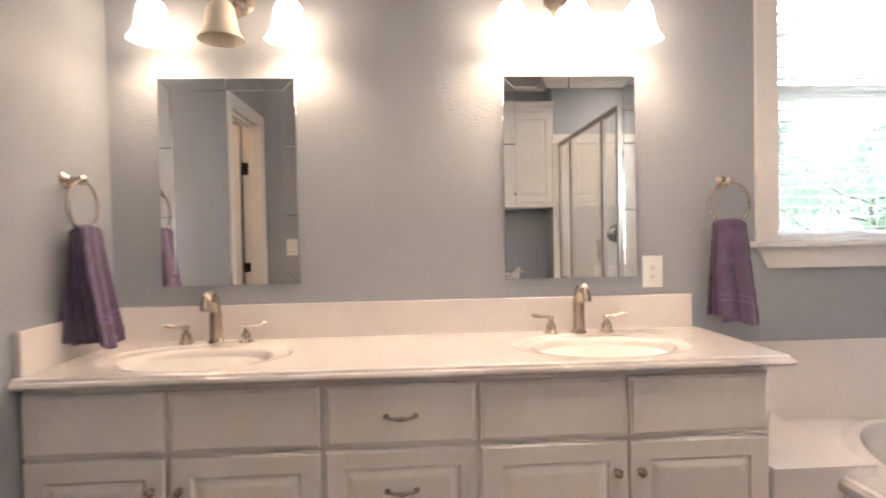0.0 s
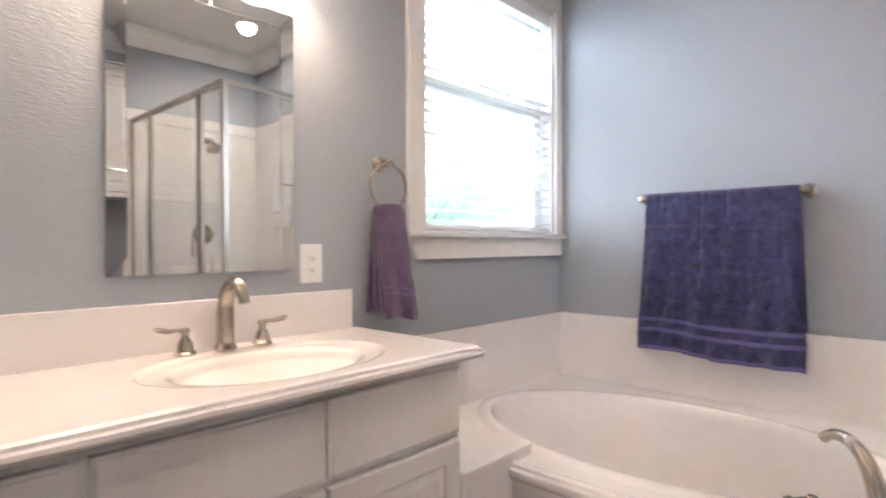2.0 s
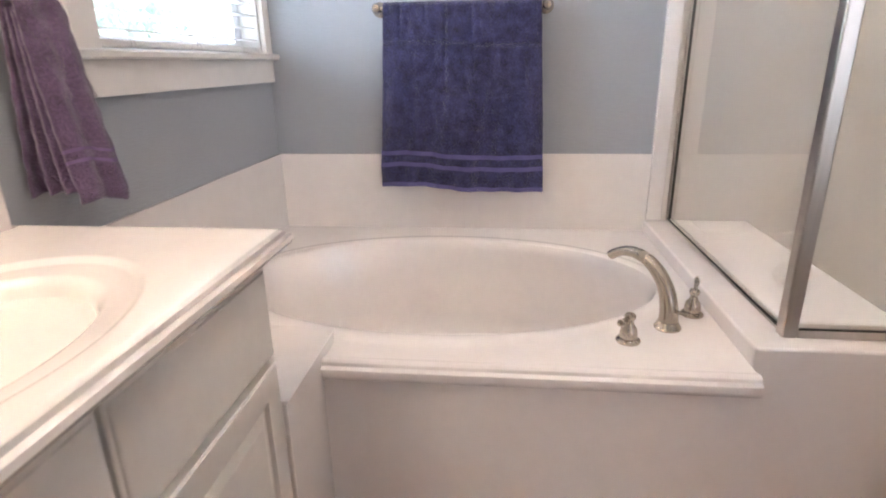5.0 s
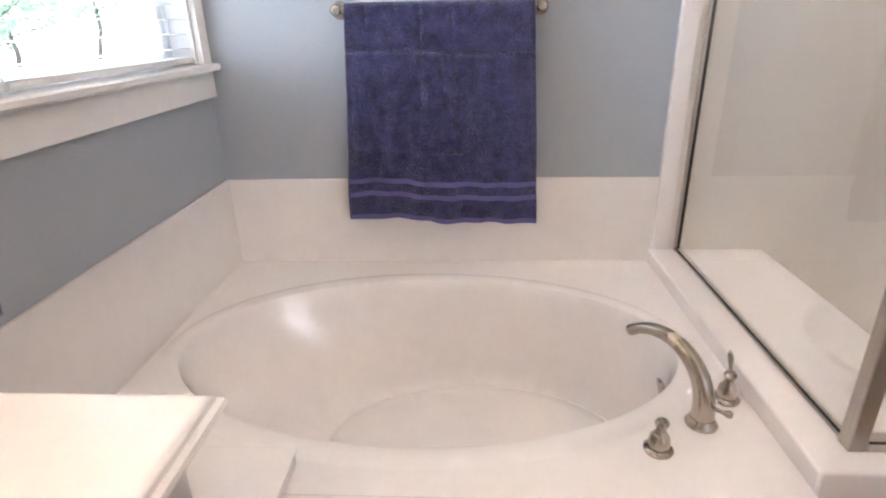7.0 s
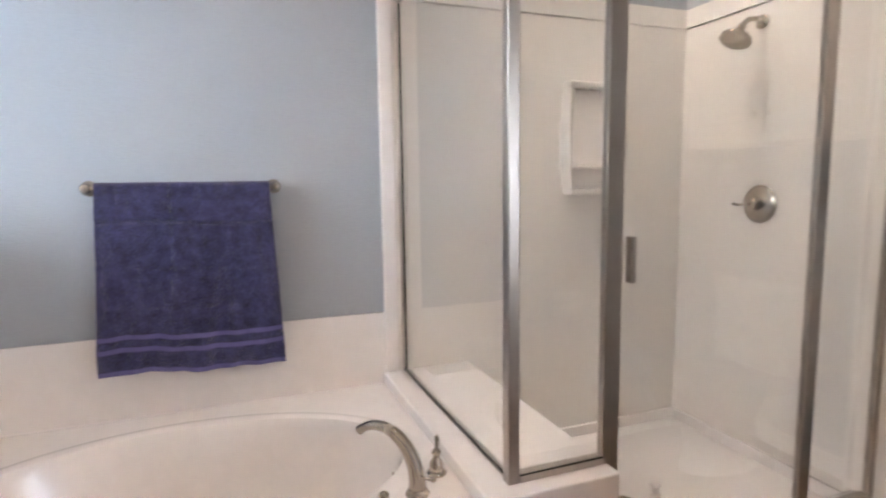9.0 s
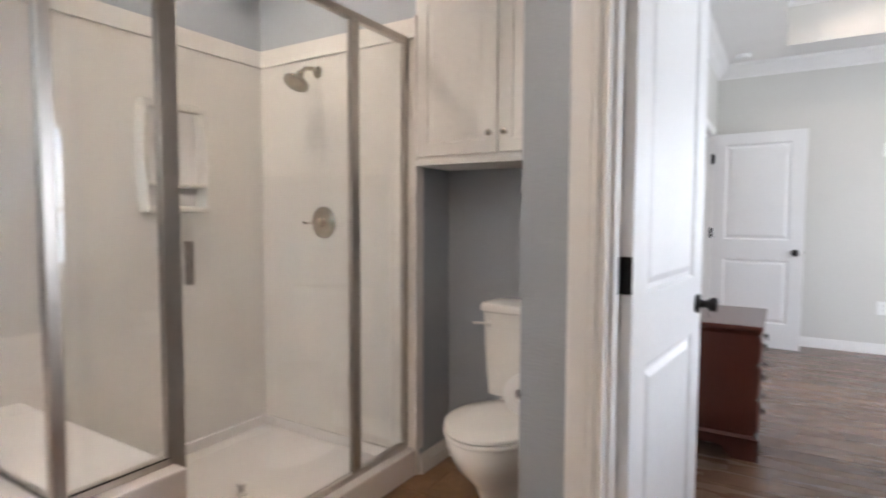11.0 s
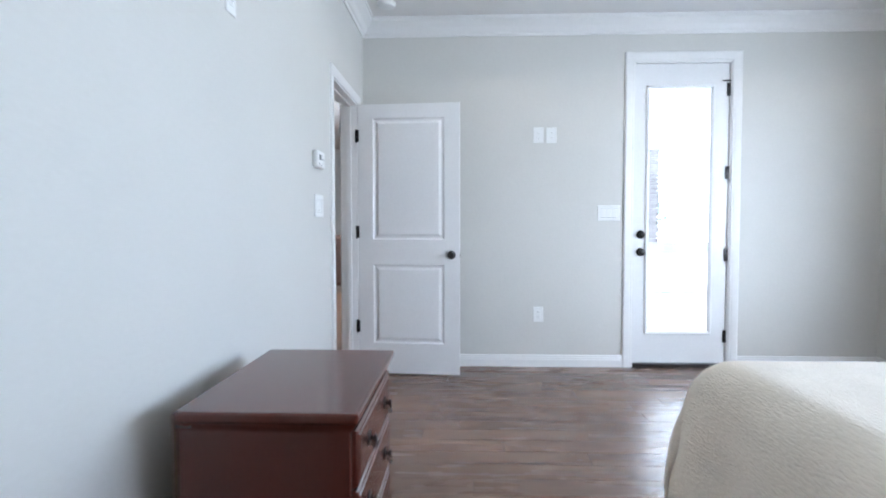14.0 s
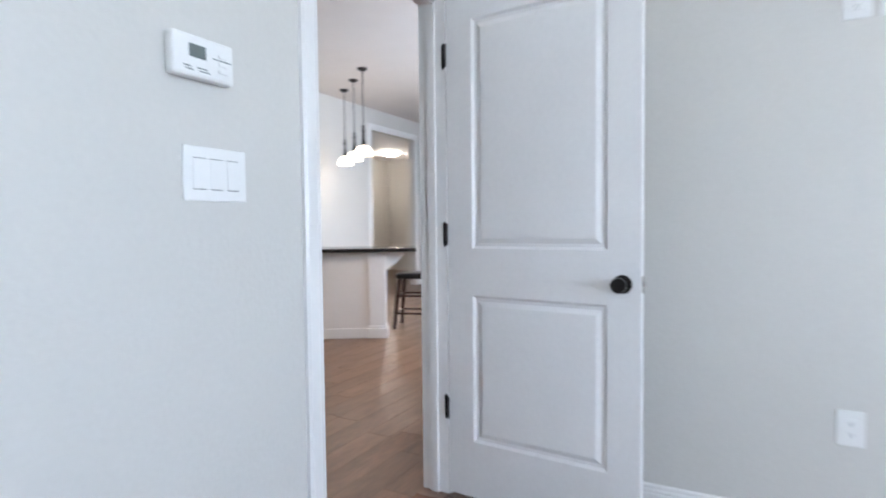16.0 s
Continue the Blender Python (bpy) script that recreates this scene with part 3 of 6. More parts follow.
prof = [(0, WZ0 - 0.022), (0.040, WZ0 - 0.022), (0.046, WZ0 - 0.017), (0.046, WZ0 - 0.005), (0.040, WZ0), (0, WZ0)]
add_sweep(bm, [(2.405, -0.0), (EAST - 0.002, -0.0)], [(-o, z) for o, z in prof], flatxy)
add_box(bm, WX0 + 0.0005, WX1 - 0.0005, 0.0, 0.07, WZ0 - 0.02, WZ0 + 0.0005)
part("window_sill", bm, TRIM, win)
bm = bmesh.new()
ap = [(2.43, 1.142), (2.465, 1.060), (EAST - 0.004, 1.060), (EAST - 0.004, 1.142)]
fr = [bm.verts.new((x, -0.018, z)) for x, z in ap]
bk = [bm.verts.new((x, -0.0005, z)) for x, z in ap]
bridge(bm, [fr, bk])
bm.faces.new(fr)
bm.faces.new(bk)
part("apron", bm, TRIM, win)

blind = thing("window_blind", "white horizontal slat blind lowered with open slats", "blind")
part("headrail", block(WX0 + 0.016, WX1 - 0.016, 0.004, 0.056, 2.20, 2.262, 0.004), SLAT, blind)
part("bottom_rail", block(WX0 + 0.02, WX1 - 0.02, 0.006, 0.054, 1.172, 1.190, 0.004), SLAT, blind)
me = None
z, k = 1.213, 0
while z < 2.185:
    if me is None:
        bm = bmesh.new()
        n = 5
        top = []
        for i in range(n + 1):
            u = i / n - 0.5
            top.append([bm.verts.new((x, 0.03 + u * 0.05, 0.006 * (0.25 - u * u) + dz)) for x, dz in
                        ((WX0 + 0.02, 0), (WX1 - 0.02, 0), (WX1 - 0.02, 0.0022), (WX0 + 0.02, 0.0022))])
        bridge(bm, top)
        bm.faces.new(top[0])
        bm.faces.new(top[-1])
        slat = part("slat", bm, SLAT, blind)
        me = slat.data
    else:
        slat = new("slat", me)
        slat.parent = blind
    slat.matrix_local = pose(0, 0, z, 0.8 * math.sin(k * 1.7), 0, 0.12 * math.sin(k * 2.3))
    z, k = z + 0.0424, k + 1
for x in (WX0 + 0.14, (WX0 + WX1) / 2, WX1 - 0.14):
    bm = bmesh.new()
    for y in (0.003, 0.057):
        add_tube(bm, [(x, y, 1.175), (x, y, 2.215)], 0.0012, 6)
    add_tube(bm, [(x + 0.01, 0.003, 1.19), (x + 0.013, -0.001, 1.18), (x + 0.01, 0.0, 1.174), (x - 0.006, 0.004, 1.173)], 0.0014, 6)
    part("ladder_cord", bm, CORD, blind)

# wide bedroom window, a pair of double-hung sashes
bw = thing("window_2", "white double-hung bedroom window pair with a plain sill", "window", kind="structure")
BY0, BY1, BZ0, BZ1 = -5.9, -3.12, 0.62, 2.2
bm = bmesh.new()
for y0, y1 in ((BY0, BY0 + 0.04), (-4.55, -4.47), (BY1 - 0.04, BY1)):
    add_box(bm, -2.60, BED_W - 0.01, y0, y1, BZ0, BZ1)
for y0, y1 in ((BY0 + 0.04, -4.55), (-4.47, BY1 - 0.04)):
    add_box(bm, -2.60, BED_W - 0.01, y0, y1, BZ1 - 0.04, BZ1)
    add_box(bm, -2.60, BED_W - 0.01, y0, y1, BZ0, BZ0 + 0.045)
part("window_frame", bm, VINYL, bw)
for y0, y1 in ((BY0 + 0.04, -4.55), (-4.47, BY1 - 0.04)):
    part("meeting_rail", block(-2.58, -2.53, y0, y1, 1.27, 1.33, 0.003), VINYL, bw)
bm = bmesh.new()
add_sweep(bm, [(BY0, BZ0), (BY0, BZ1), (BY1, BZ1), (BY1, BZ0)], CASING, plate("y", BED_W, 1))
part("window_casing", bm, TRIM, bw)
part("window_sill", block(BED_W - 0.01, BED_W + 0.045, BY0 - 0.09, BY1 + 0.09, BZ0 - 0.03, BZ0 - 0.001, 0.004), TRIM, bw)
part("apron", block(BED_W + 0.0005, BED_W + 0.018, BY0 - 0.07, BY1 + 0.07, BZ0 - 0.11, BZ0 - 0.031, 0.003), TRIM, bw)

# ---- vanity ----
FRONT, CT = -0.499, 0.840
vanity = thing("vanity_cabinet", "long white vanity cabinet with raised-panel doors and drawers", "vanity")
bm = block(WEST + 0.002, 2.147, FRONT, -0.002, 0.1, 0.805)
add_box(bm, WEST + 0.002, 2.147, FRONT + 0.06, -0.002, 0.0, 0.1)
part("body", bm, CABINET, vanity)


def raised_front(name, parent, x0, x1, z0, z1, y, rail, thick=0.019, material=CABINET):
    """A cabinet front with rounded edges; rail > 0 gives it a raised field in a moulded frame."""
    bm = bmesh.new()
    if rail:
        steps = [(0, -thick), (0, -0.004), (0.004, 0), (rail, 0), (rail + 0.006, -0.007), (rail + 0.012, -0.007), (rail + 0.03, -0.001), (rail + 0.034, -0.0005)]
    else:
        steps = [(0, -thick), (0, -0.005), (0.0015, -0.0035), (0.007, -0.003), (0.009, -0.0006), (0.012, 0)]
    rings = [[bm.verts.new((x, y - d - thick, z)) for x, z in ((x0 + i, z0 + i), (x1 - i, z0 + i), (x1 - i, z1 - i), (x0 + i, z1 - i))] for i, d in steps]
    bridge(bm, rings)
    bm.faces.new(rings[-1])
    bm.faces.new(rings[0])
    return part(name, bm, material, parent)


def cab_knob(parent, x, y, z, r=0.014):
    bm = bmesh.new()
    add_lathe(bm, [(0, 0), (0.008, 0), (0.006, 0.004), (0.0055, 0.011), (r * 0.85, 0.015), (r, 0.020), (r * 0.92, 0.025), (r * 0.55, 0.028), (0, 0.0285)], 20,
              pose(x, y, z, 90))
    return part("handle", bm, NICKEL, parent, "brushed nickel knob", True)


def bail_pull(parent, x, y, z, w=0.084):
    bm = bmesh.new()
    pts = [(x - w / 2, y, z), (x - w / 2, y - 0.012, z), (x - w / 2 + 0.012, y - 0.017, z - 0.001), (x - w / 4, y - 0.018, z - 0.003), (x, y - 0.019, z - 0.004),
           (x + w / 4, y - 0.018, z - 0.003), (x + w / 2 - 0.012, y - 0.017, z - 0.001), (x + w / 2, y - 0.012, z), (x + w / 2, y, z)]
    add_tube(bm, pts, [0.006, 0.0045, 0.0045, 0.0045, 0.007, 0.0045, 0.0045, 0.0045, 0.006], 10)
    for s in (-1, 1):
        add_lathe(bm, [(0.009, 0), (0.008, 0.003), (0.005, 0.005)], 14, pose(x + s * w / 2, y, z, 90))
    return part("handle", bm, NICKEL, parent, "brushed nickel bail pull", True)


COLS = [(-0.012, 0.374), (0.390, 0.807), (0.823, 1.259), (1.272, 1.706), (1.714, 2.137)]
for i, (x0, x1) in enumerate(COLS):
    dr = raised_front("drawer_front", vanity, x0, x1, 0.610, 0.785, FRONT, 0)
    if i == 2:
        bail_pull(dr, (x0 + x1) / 2, FRONT - 0.019, 0.694)
        for lo, hi in ((0.36, 0.594), (0.115, 0.344)):
            low = raised_front("drawer_front", vanity, x0, x1, lo, hi, FRONT, 0.048)
            bail_pull(low, (x0 + x1) / 2, FRONT - 0.019, (lo + hi) / 2)
    else:
        do = raised_front("door", vanity, x0, x1, 0.115, 0.594, FRONT, 0.055)
        cab_knob(do, x1 - 0.035 if i in (0, 3) else x0 + 0.027, FRONT - 0.019, 0.508)


def rect_to_oval(bm, x0, x1, y0, y1, z, cx, cy, rings, n=72):
    """A flat rectangle with an oval bowl sunk in it. rings: (half-width x, half-width y, depth below z, shift in y)."""
    angs = sorted([2 * math.pi * k / n for k in range(n)] + [math.atan2(y - cy, x - cx) % (2 * math.pi) for x in (x0, x1) for y in (y0, y1)])
    out = []
    for a in angs:
        c, s = math.cos(a), math.sin(a)
        tx = ((x1 if c > 0 else x0) - cx) / c if abs(c) > 1e-9 else 1e9
        ty = ((y1 if s > 0 else y0) - cy) / s if abs(s) > 1e-9 else 1e9
        t = min(tx, ty)
        out.append(bm.verts.new((cx + t * c, cy + t * s, z)))
    loops = [out]
    for ax, ay, dz, sy in rings:
        loop = []
        for a in angs:
            ea = math.atan2(math.sin(a) * ax, math.cos(a) * ay)
            loop.append(bm.verts.new((cx + ax * math.cos(ea), cy + sy + ay * math.sin(ea), z - dz)))
        loops.append(loop)
    bridge(bm, loops)
    bm.faces.new(loops[-1])
    return loops


top = thing("vanity_countertop", "cream cultured-marble countertop with two moulded oval basins", "countertop")
bm = bmesh.new()
CX1, CY0 = 2.178, -0.528
SINK = [(0.312, 0.217, 0.0, 0), (0.308, 0.213, 0.0, 0), (0.302, 0.207, 0.001, 0), (0.295, 0.200, 0.007, 0), (0.289, 0.194, 0.008, 0), (0.247, 0.174, 0.0085, 0), (0.238, 0.167, 0.011, 0), (0.228, 0.158, 0.022, 0), (0.208, 0.142, 0.065, 0),
        (0.165, 0.112, 0.108, 0.004), (0.10, 0.068, 0.132, 0.008), (0.03, 0.03, 0.138, 0.01)]
for x0, x1, cx in ((WEST + 0.002, 1.06, 0.382), (1.06, CX1, 1.714)):
    rect_to_oval(bm, x0, x1, CY0, -0.022, CT, cx, -0.29, SINK)
part("slab", bm, MARBLE, top, smooth=True)
bm = bmesh.new()
EDGE = [(0, 0), (0, -0.034), (0.010, -0.034), (0.019, -0.030), (0.024, -0.022), (0.022, -0.014), (0.014, -0.0105), (0.0135, -0.0095), (0.012, -0.004), (0.007, -0.0005)]
add_sweep(bm, [(WEST + 0.002, CY0), (CX1, CY0), (CX1, -0.002)], [(-o, h + CT) for o, h in EDGE], flatxy)
part("edge", bm, MARBLE, top, smooth=True)
part("backsplash", block(WEST + 0.002, 2.16, -0.022, -0.001, CT - 0.03, 0.969, 0.003), MARBLE, top)
part("sidesplash", block(WEST + 0.001, WEST + 0.021, -0.526, -0.0225, CT - 0.001, 0.969, 0.003), MARBLE, top)
for cx in (0.382, 1.714):
    bm2 = bmesh.new()
    add_lathe(bm2, [(0, 0), (0.020, 0), (0.023, 0.002), (0.021, 0.004), (0.015, 0.0035), (0.014, 0.007), (0, 0.008)], 24, pose(cx, -0.28, CT - 0.138))
    part("drain", bm2, NICKEL, top, "brushed nickel drain", True)


def lever_handle(parent, m, lever):
    """A bell-shaped tap handle; lever is the way that its lever points."""
    bm = bmesh.new()
    add_lathe(bm, [(0, 0), (0.026, 0), (0.027, 0.004), (0.024, 0.008), (0.019, 0.010), (0.0195, 0.018), (0.017, 0.032), (0.010, 0.042), (0.0085, 0.050), (0.012, 0.056),
                   (0.0125, 0.062), (0.009, 0.067), (0, 0.069)], 24)
    lx, ly = math.cos(lever), math.sin(lever)
    add_tube(bm, [(0, 0, 0.060), (lx * 0.02, ly * 0.02, 0.064), (lx * 0.04, ly * 0.04, 0.063), (lx * 0.06, ly * 0.06, 0.068), (lx * 0.075, ly * 0.075, 0.071)],
             [0.006, 0.0055, 0.007, 0.009, 0.005], 12, flat=0.55)
    ob = part("tap_handle", bm, NICKEL, parent, smooth=True)
    ob.matrix_local = m
    return ob


def spout(parent, m, height, reach, r0, r1, rise=0.4, turn=165):
    """A tapered spout: rise is the straight share of its height, then an elliptic arc over turn degrees with a nozzle at its end."""
    bm = bmesh.new()
    add_lathe(bm, [(0, 0), (r0 * 1.3, 0), (r0 * 1.34, 0.004), (r0 * 1.2, 0.009), (r0 * 1.06, 0.016), (r0, 0.02)], 24)
    n, straight = 24, height * rise
    half = reach / (1 - math.cos(radians(turn)))
    pts = [(0, 0, 0.010), (0, 0, 0.010 + straight * 0.5)] if rise else [(0, 0, 0.004)]
    for i in range(n + 1):
        u = radians(turn) * i / n
        pts.append((half * (1 - math.cos(u)), 0, 0.010 + straight + (height - straight) * math.sin(u)))
    k = len(pts) - 1
    rad = [r0 + (r1 - r0) * (i / k) ** 0.85 for i in range(k + 1)]
    rad[-2], rad[-1] = r1 * 1.12, r1 * 1.12
    add_tube(bm, pts, rad, 20)
    ob = part("spout", bm, NICKEL, parent, smooth=True)
    ob.matrix_local = m
    return ob


def basin_tap(x):
    tap = thing("basin_faucet", "brushed nickel three-piece basin faucet with lever handles", "faucet", pose(x, -0.078, CT), "basin faucets")
    spout(tap, pose(0, 0, 0, 0, 0, -90), 0.168, 0.105, 0.0225, 0.0130, 0.55, 160)
    bm = bmesh.new()
    add_tube(bm, [(0, 0.022, 0.0), (0, 0.024, 0.13)], 0.0025, 8)
    add_lathe(bm, [(0, 0), (0.006, 0.002), (0.006, 0.008), (0, 0.011)], 12, pose(0, 0.024, 0.13))
    part("pop_up_rod", bm, NICKEL, tap, smooth=True)
    lever_handle(tap, pose(-0.105, 0, 0), radians(186))
    lever_handle(tap, pose(0.105, 0, 0), radians(-6))
    return tap


basin_tap(0.372)
basin_tap(1.697)

# ---- bevelled mirrors ----


def bevelled_mirror(x0, x1, z0, z1, label):
    mir = thing("wall_mirror", label, "mirror", group="mirrors over the vanity")
    w = 0.046
    part("backing", block(x0 + 0.004, x1 - 0.004, -0.006, -0.0005, z0 + 0.004, z1 - 0.004), BLACKSEAL, mir)
    part("centre_glass", block(x0 + w - 0.002, x1 - w + 0.002, -0.010, -0.006, z0 + w - 0.002, z1 - w + 0.002), MIRROR, mir)
    xm, zm = (x0 + x1) / 2, [z0 + (z1 - z0) * k / 3 for k in (1, 2)]
    a, b = 0.0128, 0.0135
    strips = []
    for zo, zi, y in ((z1, z1 - w, 1), (z0, z0 + w, 1)):
        strips += [[(x0, zo, a), (xm - 0.0006, zo, a), (xm - 0.0006, zi, b), (x0 + w, zi, b)], [(xm + 0.0006, zo, a), (x1, zo, a), (x1 - w, zi, b), (xm + 0.0006, zi, b)]]
    for xo, xi in ((x0, x0 + w), (x1, x1 - w)):
        cuts = [z0, *zm, z1]
        inner = [z0 + w, *zm, z1 - w]
        for k in range(3):
            e = 0.0006
            strips.append([(xo, cuts[k] + (e if k else 0), a), (xo, cuts[k + 1] - (e if k < 2 else 0), a), (xi, inner[k + 1] - (e if k < 2 else 0), b), (xi, inner[k] + (e if k else 0), b)])
    for pts in strips:
        bm = bmesh.new()
        c = Vector((sum(p[0] for p in pts) / 4, 0, sum(p[1] for p in pts) / 4))
        f1, f2 = [], []
        for x, z, y in pts:
            q = Vector((x, 0, z))
            q = q + (c - q).normalized() * 0.0005
            f1.append(bm.verts.new((q.x, -y, q.z)))
            f2.append(bm.verts.new((q.x, -0.0055, q.z)))
        bridge(bm, [f1, f2])
        bm.faces.new(f1)
        bm.faces.new(f2)
        bmesh.ops.bevel(bm, geom=[e for e in bm.edges if e.verts[0] in f1 and e.verts[1] in f1], offset=0.00005 if pts[0][1] == z0 else 0.0014, segments=1, affect="EDGES")
        part("mirror_strip", bm, MIRROR, mir)
    return mir


bevelled_mirror(0.162, 0.662, 1.043, 1.806, "rectangular bathroom wall mirror with slim silver border")
bevelled_mirror(1.436, 1.947, 1.040, 1.810, "rectangular bathroom wall mirror with slim silver border")

# ---- vanity lights ----


def vanity_light(xc, lit, label):
    fix = thing("vanity_light", label, "wall lamp", pose(xc, 0, 2.06), "lights over the mirrors")
    bm = bmesh.new()
    add_lathe(bm, [(0, 0.0), (0.062, 0.0), (0.064, 0.008), (0.055, 0.016), (0.04, 0.020), (0.03, 0.028), (0, 0.030)], 28, pose(0, 0, 0.03, 90), (1.35, 1))
    part("wall_plate", bm, NICKEL, fix, smooth=True)
    bm = bmesh.new()
    n = 28
    add_tube(bm, [(-0.27 + 0.54 * i / n, -0.075, 0.045 + 0.012 * math.cos(i / n * 4 * math.pi)) for i in range(n + 1)], 0.0085, 10)
    add_tube(bm, [(0, -0.01, 0.03), (0, -0.06, 0.045), (0, -0.075, 0.055)], 0.011, 10)
    part("arm", bm, NICKEL, fix, smooth=True)
    for k, on in zip((-1, 0, 1), lit):
        x = k * 0.232
        bm = bmesh.new()
        add_tube(bm, [(x, -0.075, 0.05), (x, -0.105, 0.055), (x, -0.128, 0.035), (x, -0.13, 0.0)], 0.007, 10)
        add_lathe(bm, [(0.0, 0.02), (0.024, 0.016), (0.030, -0.005), (0.034, -0.022), (0.030, -0.028), (0, -0.028)], 20, pose(x, -0.13, 0))
        part("socket", bm, NICKEL, fix, smooth=True)
        bm = bmesh.new()
        prof = [(0.033, -0.026), (0.040, -0.034), (0.048, -0.055), (0.052, -0.085), (0.057, -0.115), (0.067, -0.138), (0.081, -0.156)]
        add_lathe(bm, prof + [(r - 0.003, z) for r, z in reversed(prof)], 32, pose(x, -0.13, 0))
        part("shade", bm, SHADE_ON if on else SHADE_OFF, fix, "glowing bell-shaped frosted glass shade" if on else "unlit bell-shaped frosted glass shade", True)
        if on:
            bm = bmesh.new()
            add_lathe(bm, [(0, -0.03), (0.012, -0.035), (0.014, -0.05), (0.024, -0.075), (0.026, -0.09), (0.018, -0.108), (0, -0.114)], 18, pose(x, -0.13, 0))
            bulb = part("bulb", bm, BULB, fix, "glowing light bulb", True)
            bulb.visible_shadow = False
            lamp("vanity_bulb", "POINT", 1.15, WARM, pose(xc + x, -0.13, 2.06 - 0.094), radius=0.035)
    return fix


vanity_light(0.437, (1, 0, 1), "three-arm nickel wall light with one shade unlit")
vanity_light(1.686, (1, 1, 1), "three-arm nickel wall light with lit bell shades")


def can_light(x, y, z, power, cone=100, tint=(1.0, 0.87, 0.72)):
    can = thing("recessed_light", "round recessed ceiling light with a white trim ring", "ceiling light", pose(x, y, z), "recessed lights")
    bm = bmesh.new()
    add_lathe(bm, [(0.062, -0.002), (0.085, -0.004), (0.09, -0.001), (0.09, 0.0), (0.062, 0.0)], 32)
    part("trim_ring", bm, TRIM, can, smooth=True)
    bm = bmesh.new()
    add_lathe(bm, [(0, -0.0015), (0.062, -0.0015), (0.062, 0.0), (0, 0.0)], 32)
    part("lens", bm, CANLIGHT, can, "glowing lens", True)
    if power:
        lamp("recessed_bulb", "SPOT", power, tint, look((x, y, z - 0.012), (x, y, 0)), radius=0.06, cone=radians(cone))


can_light(1.9, -1.3, TOP, 19, 160)
can_light(3.06, -2.42, TOP, 17, 160)
# closet fitting is unseen, added to warm and brighten the closet's mirror reflection
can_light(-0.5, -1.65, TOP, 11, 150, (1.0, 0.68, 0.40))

# ---- towels ----


def cloth(name, material, band, parent, columns, rows, shape, thick=0.006, bands=()):
    """A sheet from shape(u, v); faces whose v lies in a band take the second material."""
    bm = bmesh.new()
    grid = [[bm.verts.new(shape(i / columns, j / rows)) for i in range(columns + 1)] for j in range(rows + 1)]
    for j in range(rows):
        for i in range(columns):
            f = bm.faces.new((grid[j][i], grid[j][i + 1], grid[j + 1][i + 1], grid[j + 1][i]))
            v = (j + 0.5) / rows
            f.material_index = int(any(a < v < b for a, b in bands))
    ob = part(name, bm, [material, band], parent, smooth=True)
    sol = ob.modifiers.new("thickness", "SOLIDIFY")
    sol.thickness, sol.offset = thick, 0
    return ob


bath = thing("bath_towel", "indigo terry bath towel with two paler stripes over a bar", "towel")


def bath_shape(u, v):
    """v runs down the back, over the bar and down the front."""
    back, front, r = 0.52, 0.66, 0.016
    total = back + math.pi * r + front
    s = v * total
    width = 0.575
    if s < back:
        x, z, hang = 3.434 + r, 1.315 - (back - s), back - s
    elif s < back + math.pi * r:
        a = (s - back) / r
        x, z, hang = 3.434 + r * math.cos(a), 1.315 + r * math.sin(a), 0
    else:
        hang = s - back - math.pi * r
        x, z = 3.434 - r, 1.315 - hang
    k = min(1, hang / 0.6)
    yy = -0.775 + (0.5 - u) * (width + 0.055 * k)
    wave = 0.010 * k * math.sin(u * 15 + 1.2 * math.sin(v * 9)) + 0.004 * k * 1.5 * math.sin(u * 37 + 2.2 * math.sin(v * 7)) + 0.010 * k * math.sin(u * 6.2 + 0.6)
    pinch = 0.006 * math.exp(-((u - 0.47) / 0.08) ** 2) * math.exp(-((hang - 0.11) / 0.06) ** 2)
    sag = 0.008 * k * math.sin(u * 7.0 + 0.5) - 0.022 * k * u
    crease = sum(d * math.exp(-((hang - h - 0.006 * math.sin(u * 5 + h * 30)) / w) ** 2) for h, w, d in ((0.125, 0.007, 0.008), (0.30, 0.010, 0.0035), (0.43, 0.010, 0.003)))
    crease += 0.014 * math.exp(-(hang / 0.2) ** 2) * max(0, noise.noise(Vector((u * 24, hang * 4, 7.1)))) + 0.005 * noise.noise(Vector((u * 15, hang * 3, 2.6))) * (hang > 0)
    if x > 3.434:
        wave, pinch = 0.2 * wave, 0
    n1 = noise.noise(Vector((u * 6, v * 9, 3.3))) * 0.009 * k + noise.noise(Vector((u * 22, v * 40, 1.7))) * 0.005
    return Vector((min(x - wave - pinch + n1 + crease - 0.012 * k * (x < 3.434), 3.478), yy, z + sag))


def wall_band(a, b, back, front, r=0.016):
    total = back + math.pi * r + front
    return ((back + math.pi * r + front - b) / total, (back + math.pi * r + front - a) / total)


cloth("terry", NAVY, NAVYBAND, bath, 110, 220, bath_shape, 0.009, [wall_band(0.122, 0.138, 0.52, 0.66), wall_band(0.078, 0.095, 0.52, 0.66), wall_band(0.0, 0.014, 0.52, 0.66)])

